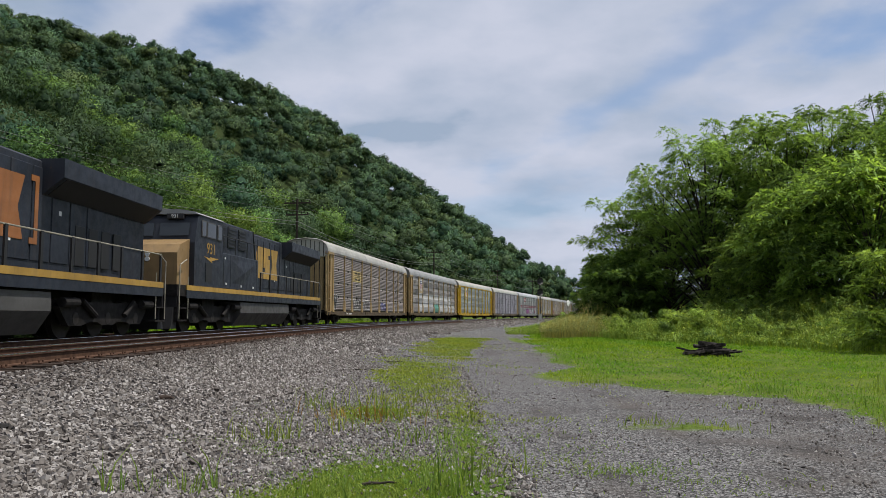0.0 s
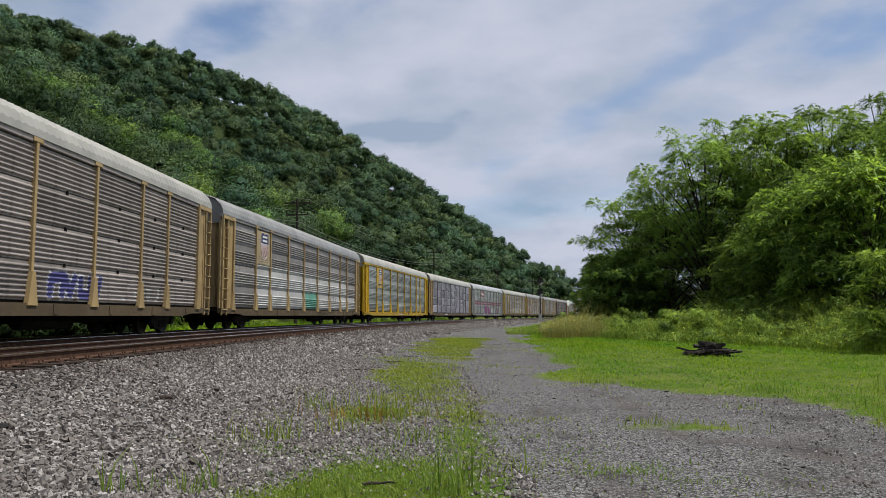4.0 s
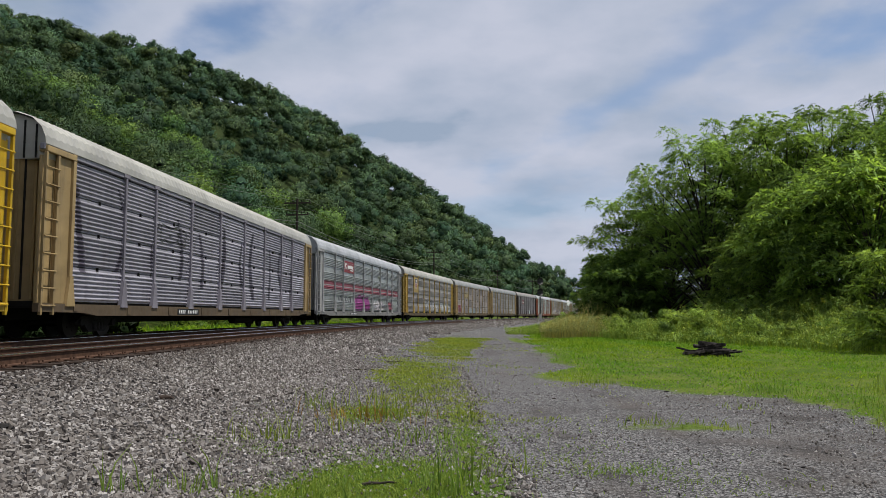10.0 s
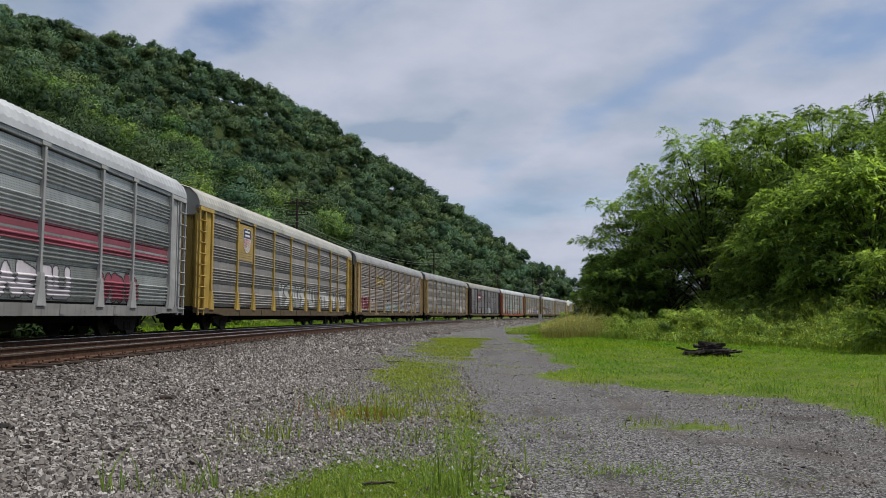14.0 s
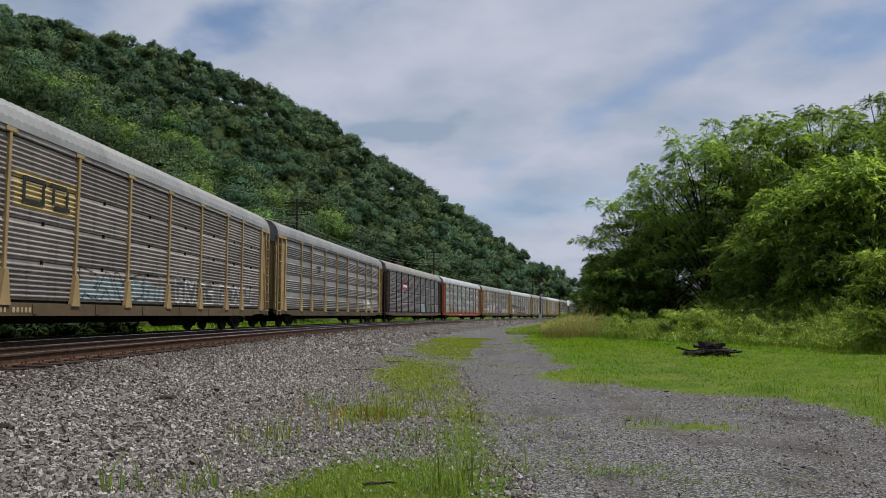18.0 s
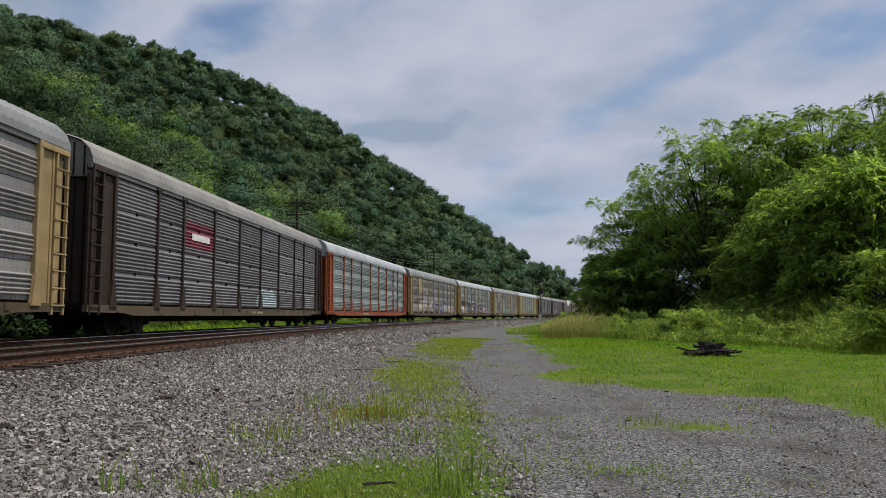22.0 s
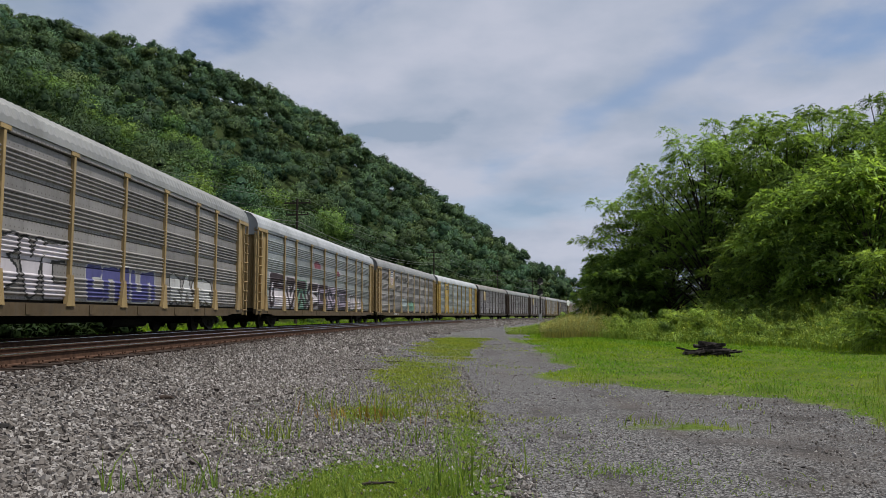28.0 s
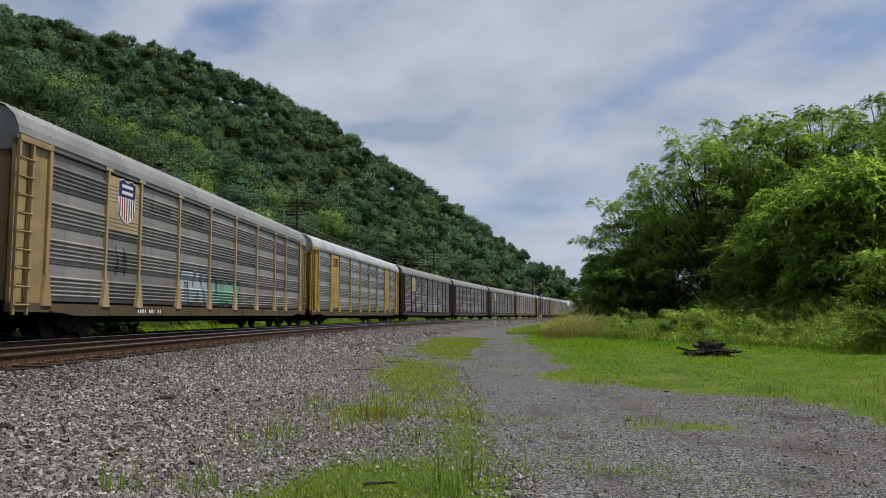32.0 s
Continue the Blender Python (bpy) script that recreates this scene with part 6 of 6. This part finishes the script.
    # walkway rails
    for sd in (-1, 1):
        rl = P("handrail", lambda b: rod(b, (-1.5, sd * 1.44, 2.62), (10.1, sd * 1.44, 2.62), 0.022, 6), M["rail_pipe"])
        for k in range(9):
            x = -1.4 + 1.43 * k
            P("stanchion", lambda b: box(b, x - 0.055, x + 0.055, min(sd * 1.42, sd * 1.47), max(sd * 1.42, sd * 1.47), 1.62, 2.62), bk, rl)
        for e in (-1, 1):
            st = P("step_well", lambda b: (box(b, min(e * 9.75, e * 10.5), max(e * 9.75, e * 10.5), min(sd * 1.05, sd * 1.45), max(sd * 1.05, sd * 1.45), 0.40, 0.46), box(b, min(e * 9.75, e * 10.5), max(e * 9.75, e * 10.5), min(sd * 1.05, sd * 1.45), max(sd * 1.05, sd * 1.45), 0.85, 0.90), box(b, e * 10.5 - 0.03, e * 10.5 + 0.03, min(sd * 1.05, sd * 1.45), max(sd * 1.05, sd * 1.45), 0.40, 1.4)), dk)
            P("grab_iron", lambda b: (rod(b, (e * 10.45, sd * 1.46, 0.5), (e * 10.45, sd * 1.46, 2.4), 0.02, 6), rod(b, (e * 10.45, sd * 1.46, 2.4), (e * 9.9, sd * 1.46, 2.62), 0.02, 6), rod(b, (e * 9.7, sd * 1.46, 0.5), (e * 9.7, sd * 1.46, 2.0), 0.02, 6)), M["rail_pipe"], st)
    for e in (-1, 1):
        P("end_plate", lambda b: box(b, min(e * 10.35, e * 10.55), max(e * 10.35, e * 10.55), -1.4, 1.4, 0.9, 1.66), bk)
        P("pilot", lambda b: prism(b, [(e * 10.3, 0.15), (e * 10.75, 0.15), (e * 10.6, 0.9), (e * 10.3, 0.9)], "y", -1.3, 1.3), bk)
        P("coupler", lambda b: (box(b, min(e * 10.5, e * 11.0), max(e * 10.5, e * 11.0), -0.09, 0.09, 0.72, 0.92), box(b, min(e * 10.95, e * 11.2), max(e * 10.95, e * 11.2), -0.18, 0.18, 0.67, 0.97, 0.03)), bk)
    P("fuel_tank", lambda b: prism(b, [(-1.40, 1.18), (1.40, 1.18), (1.42, 0.72), (1.05, 0.16), (-1.05, 0.16), (-1.42, 0.72)], "x", -4.0, 3.5), M["tank_grey"])
    # three-axle trucks
    for cx in (-6.65, 6.95):
        tr = P("truck", lambda b: (box(b, -2.6, 2.6, -0.9, 0.9, 0.62, 1.0), box(b, -0.6, 0.6, -1.0, 1.0, 0.9, 1.25)), dk, m=pose(cx, 0, 0))
        for sd in (-1, 1):
            P("sideframe", lambda b: (prism(b, [(-2.7, 0.85), (-2.4, 0.98), (2.4, 0.98), (2.7, 0.85), (2.5, 0.62), (2.2, 0.34), (1.5, 0.34), (1.1, 0.42), (0.6, 0.42), (0.35, 0.34), (-0.35, 0.34), (-0.6, 0.42), (-1.1, 0.42), (-1.5, 0.34), (-2.2, 0.34), (-2.5, 0.62)], "y", min(sd * 1.02, sd * 1.2), max(sd * 1.02, sd * 1.2)), rod(b, (-1.7, sd * 1.28, 1.02), (-0.9, sd * 1.28, 0.6), 0.08, 8), rod(b, (0.9, sd * 1.28, 0.6), (1.5, sd * 1.28, 1.02), 0.08, 8), rod(b, (2.0, sd * 1.3, 0.95), (2.75, sd * 1.3, 0.95), 0.13, 12), rod(b, (-2.75, sd * 1.3, 0.95), (-2.0, sd * 1.3, 0.95), 0.13, 12)), M["steel_dark"], tr)
        for dx in (-1.85, 0, 1.85):
            w = P("wheelset", lambda b: [(rod(b, (0, y - 0.07, 0), (0, y + 0.07, 0), 0.525, 28), rod(b, (0, y - (0.085 if y > 0 else -0.06), 0), (0, y + (-0.06 if y > 0 else 0.085), 0), 0.55, 28), rod(b, (0, y, 0), (0, y * 1.6, 0), 0.17, 12)) for y in (-0.755, 0.755)], M["wheel"], tr, m=pose(dx, 0, 0.53))
            WHEELS.append((w, dx, 0.53, lo, cx + dx))
    return lo


M["pane"] = plain("pane", (0.02, 0.025, 0.03), 0.06, 0.0, 0.1, 2)
M["rail_pipe"] = plain("rail_pipe", (0.30, 0.28, 0.22), 0.5, 0.2, 0.3, 5)
LOCO_A = locomotive("dark blue diesel locomotive with worn orange mark and radiator wings", -0.6, True)
LOCO_B = locomotive("dark blue diesel locomotive with tan nose and yellow mark", -0.65, False)
plate("bracket_mark", LOCO_A, M["orange_mark"], 3.45, 3.2, 0, 0, -0.947, 0.012, "", [(-0.25, -0.85), (0.1, -0.85), (0.1, 0.85), (-0.25, 0.85), (-0.25, 0.70), (-0.06, 0.70), (-0.06, -0.70), (-0.25, -0.70)])
text_plate(LOCO_B, "931", M["stripe_yellow"], -7.75, 2.98, 0.60, -1.512, "yellow road number")
text_plate(LOCO_B, "931", M["white"], -9.246, 4.235, 0.19, -0.675, "pale road number on the number board").matrix_basis = pose(-9.246, -0.675, 4.235, 90, 0, -90)
plate("bolt_mark", LOCO_B, M["stripe_yellow"], -7.7, 2.74, 0, 0, -1.502, 0.008, "", [(-0.75, 0.12), (-0.1, 0.06), (-0.15, 0.12), (0.75, 0.10), (0.05, -0.02), (0.1, -0.10), (-0.3, 0.0)])


# ---- line-side things ----
def utility_pole(s, d, tall=12.9, place=None):
    x, y, th = at_s(s, d) if place is None else (*place, -0.45)
    z = float(height(np.array([x]), np.array([y]))[0])
    p = holder("utility_pole", "tall dark wooden utility pole with two crossarms", "utility pole", "pole line")
    p.matrix_basis = pose(x, y, z, 0, 0, -math.degrees(th))
    bm = B()
    rod(bm, (0, 0, -0.5), (0, 0, tall), 0.17, 10, 0.11)
    part("pole", bm, M["pole_wood"], p)
    for h, w in ((tall - 0.4, 1.4), (tall - 1.6, 1.2)):
        bm = B()
        box(bm, -w, w, -0.06, 0.06, h - 0.07, h + 0.07)
        c = part("crossarm", bm, M["pole_wood"], p)
        for u in (-w + 0.1, -0.45, 0.45, w - 0.1):
            bm = B()
            rod(bm, (u, 0, h + 0.07), (u, 0, h + 0.27), 0.05, 8)
            part("insulator", bm, M["steel_dark"], c)
    return Vector((x, y, z)), th, tall


def make_wires(poles):
    for i, (a, b) in enumerate(zip(poles[:-1], poles[1:])):
        for off, drop in ((-0.45, 0.12), (1.3, 0.12), (1.1, 1.35), (0.15, 2.3), (-0.15, 2.6)):
            cu = bpy.data.curves.new("wire", "CURVE")
            cu.dimensions, cu.bevel_depth, cu.bevel_resolution = "3D", 0.009 if drop < 2 else 0.018, 1
            sp = cu.splines.new("POLY")
            n = 17
            sp.points.add(n - 1)
            pa = a[0] + Vector((math.cos(a[1]) * off, -math.sin(a[1]) * off, a[2] - drop))
            pb = b[0] + Vector((math.cos(b[1]) * off, -math.sin(b[1]) * off, b[2] - drop))
            for k in range(n):
                f = k / (n - 1)
                q = pa.lerp(pb, f)
                sp.points[k].co = (q.x, q.y, q.z - 4 * f * (1 - f) * (1.0 + 0.2 * (drop > 1)), 1)
            cu.materials.append(M["wire"])
            tagged(new("overhead_wire", cu), "thin sagging overhead wire between utility poles", "wire", "overhead wires")


POLES = [utility_pole(0, 0, 10.0, (-66, -32)), utility_pole(0, 0, 8.6, (-38.5, 22))] + [utility_pole(s, -9.6) for s in (55.5, 117, 178, 240)]
make_wires(POLES)


def railway_signal(x, y):
    z = float(height(np.array([x]), np.array([y]))[0])
    sg = holder("railway_signal", "black two-headed colour-light railway signal on a mast", "signal")
    sg.matrix_basis = pose(x, y, z, 0, 0, 4)
    bm = B()
    rod(bm, (0, 0, 0), (0, 0, 9.0), 0.10, 10)
    part("mast", bm, M["steel_dark"], sg)
    for h in (8.1, 5.8):
        bm = B()
        rod(bm, (0, -0.22, h - 0.28), (0, -0.20, h - 0.30), 0.60, 20)
        rod(bm, (0, -0.22, h + 0.32), (0, -0.20, h + 0.34), 0.60, 20)
        box(bm, -0.60, 0.60, -0.22, -0.20, h - 0.28, h + 0.32)
        hd = part("signal_head", bm, M["black"], sg)
        for k in range(3):
            bm = B()
            rod(bm, (0, -0.45, h - 0.36 + 0.38 * k), (0, -0.22, h - 0.36 + 0.38 * k), 0.13, 14)
            part("lens_hood", bm, M["black"], hd)
    bm = B()
    box(bm, -0.3, 0.3, -0.25, 0.25, 0, 1.3, 0.03)
    part("relay_box", bm, M["silver"], sg)
    bm = B()
    for k in range(20):
        rod(bm, (0.18, 0.1, 0.5 + 0.4 * k), (0.5, 0.1, 0.5 + 0.34 * k), 0.012, 5)
    for u in (0.18, 0.5):
        rod(bm, (u, 0.1, 0.2), (u, 0.1, 7.0), 0.02, 6)
    part("ladder", bm, M["steel_dark"], sg)


railway_signal(20.2, 160)


def white_disc(x, y):
    z = float(height(np.array([x]), np.array([y]))[0])
    t = holder("round_board", "white round board on a slim post above weeds", "sign")
    t.matrix_basis = pose(x, y, z, 0, 0, 55)
    bm = B()
    rod(bm, (0, 0, -0.1), (0, 0, 3.6), 0.05, 8)
    part("post", bm, M["steel_dark"], t)
    bm = B()
    rod(bm, (0, -0.09, 3.9), (0, -0.05, 3.9), 0.58, 28)
    part("disc", bm, M["white"], t)


white_disc(24.2, 149)


def plank_pile(x, y):
    r = random.Random(8)
    z = float(height(np.array([x]), np.array([y]))[0])
    t = holder("plank_pile", "heap of dark weathered planks and broken ties on grass", "wood pile")
    t.matrix_basis = pose(x, y, z, 0, 0, 8)
    for i in range(40):
        lay = i / 40
        bm = B()
        w, h, l = r.uniform(0.10, 0.22), r.uniform(0.05, 0.11), r.uniform(0.5, 1.15) * (1.1 - 0.4 * lay)
        box(bm, -l / 2, l / 2, -w / 2, w / 2, -h / 2, h / 2, 0.008)
        spread = 1 - lay
        px = r.uniform(-0.85, 0.85) * spread
        part("plank", bm, M["plank"], t, m=pose(px, r.uniform(-0.5, 0.5) * spread, 0.05 + 0.40 * lay * (1 - 0.3 * abs(px)), r.uniform(-16, 16), r.uniform(-15, 15), r.uniform(-60, 60)))


plank_pile(9.4, 27.3)


def stick(x, y, l, rz, label="dry broken stick lying on gravel"):
    z = float(height(np.array([x]), np.array([y]))[0])
    bm = B()
    p = Vector((-l / 2, 0, 0))
    for k in range(4):
        q = p + Vector((l / 4, 0.03 * math.sin(k * 2.1), 0.01 * math.cos(k * 3)))
        rod(bm, p, q, 0.016 - 0.002 * k, 6, 0.014 - 0.002 * k)
        p = q
    ob = part("stick", bm, M["bark"], None, label, pose(x, y, z + 0.02, 0, 0, rz))
    tagged(ob, category="stick", group="litter")


def scrap(x, y, s, label, mat):
    z = float(height(np.array([x]), np.array([y]))[0])
    bm = B()
    bmesh.ops.create_icosphere(bm, subdivisions=2, radius=s)
    r = random.Random(int(x * 50))
    for v in bm.verts:
        v.co *= r.uniform(0.75, 1.15)
        v.co.z *= 0.45
        v.co.x *= 1.5
    tagged(part("rubble", bm, M[mat], None, label, pose(x, y, z + s * 0.2, 0, 0, 20)), category="rubble", group="litter")


for _x, _y, _l, _r in ((-0.55, 6.9, 0.32, 12), (-2.1, 20.5, 0.55, 8), (-1.2, 28, 0.6, -10), (-1.5, 24, 0.5, 14)):
    stick(_x, _y, _l, _r)
for _x, _y, _s, _m in ((-4.1, 11.4, 0.10, "tie"), (-4.6, 8.0, 0.09, "steel_dark"), (3.55, 7.7, 0.025, "steel_dark"), (4.4, 15.3, 0.04, "steel_dark"), (2.6, 10.9, 0.025, "steel_dark"), (2.0, 14.0, 0.03, "tie")):
    scrap(_x, _y, _s, "dark lump of rubble lying on the gravel", _m)


# ---- what moves ----
PITCH = 28.7


def coupler_s(t):
    """Where the front coupler of the first carrier stands along the track."""
    u = (t - 16) / 16
    return -159.03 - 188.15 * u - 0.587 * u ** 2 - 0.206 * u ** 3


def on_track(s, half):
    xa, ya, _ = at_s(s - half)
    xb, yb, _ = at_s(s + half)
    return pose((xa + xb) / 2, (ya + yb) / 2, 0, 0, 0, math.degrees(math.atan2(yb - ya, xb - xa)))


def motions():
    times = [float(t) for t in range(33)]
    for i, car in enumerate(CARS):
        walk(car, [(t, on_track(coupler_s(t) + PITCH * (i + 0.5), 10.05)) for t in times])
    # wheels turn over the stretch where they pass close by
    order = {car: PITCH * (i + 0.5) for i, car in enumerate(CARS)}
    order[LOCO_B], order[LOCO_A] = -11.15, -33.45
    for w, dx, rad, thing, place in WHEELS:
        base = order[thing] + place
        near = [t / 30 for t in range(0, 961) if -8 < coupler_s(t / 30) + base < 24]
        if not near:
            continue
        rows = [(t, pose(dx, 0, rad, 0, math.degrees((coupler_s(t) - coupler_s(near[0])) / rad), 0)) for t in near]
        first, last = rows[0][1], rows[-1][1]
        if near[0] > 0.05:
            rows = [(0.0, first)] + rows
        if near[-1] < 31.95:
            rows = rows + [(32.0, last)]
        walk(w, rows)
    for i, lo in enumerate((LOCO_B, LOCO_A)):
        walk(lo, [(t, on_track(coupler_s(t) - 11.15 - 22.3 * i, 6.8)) for t in times])


motions()
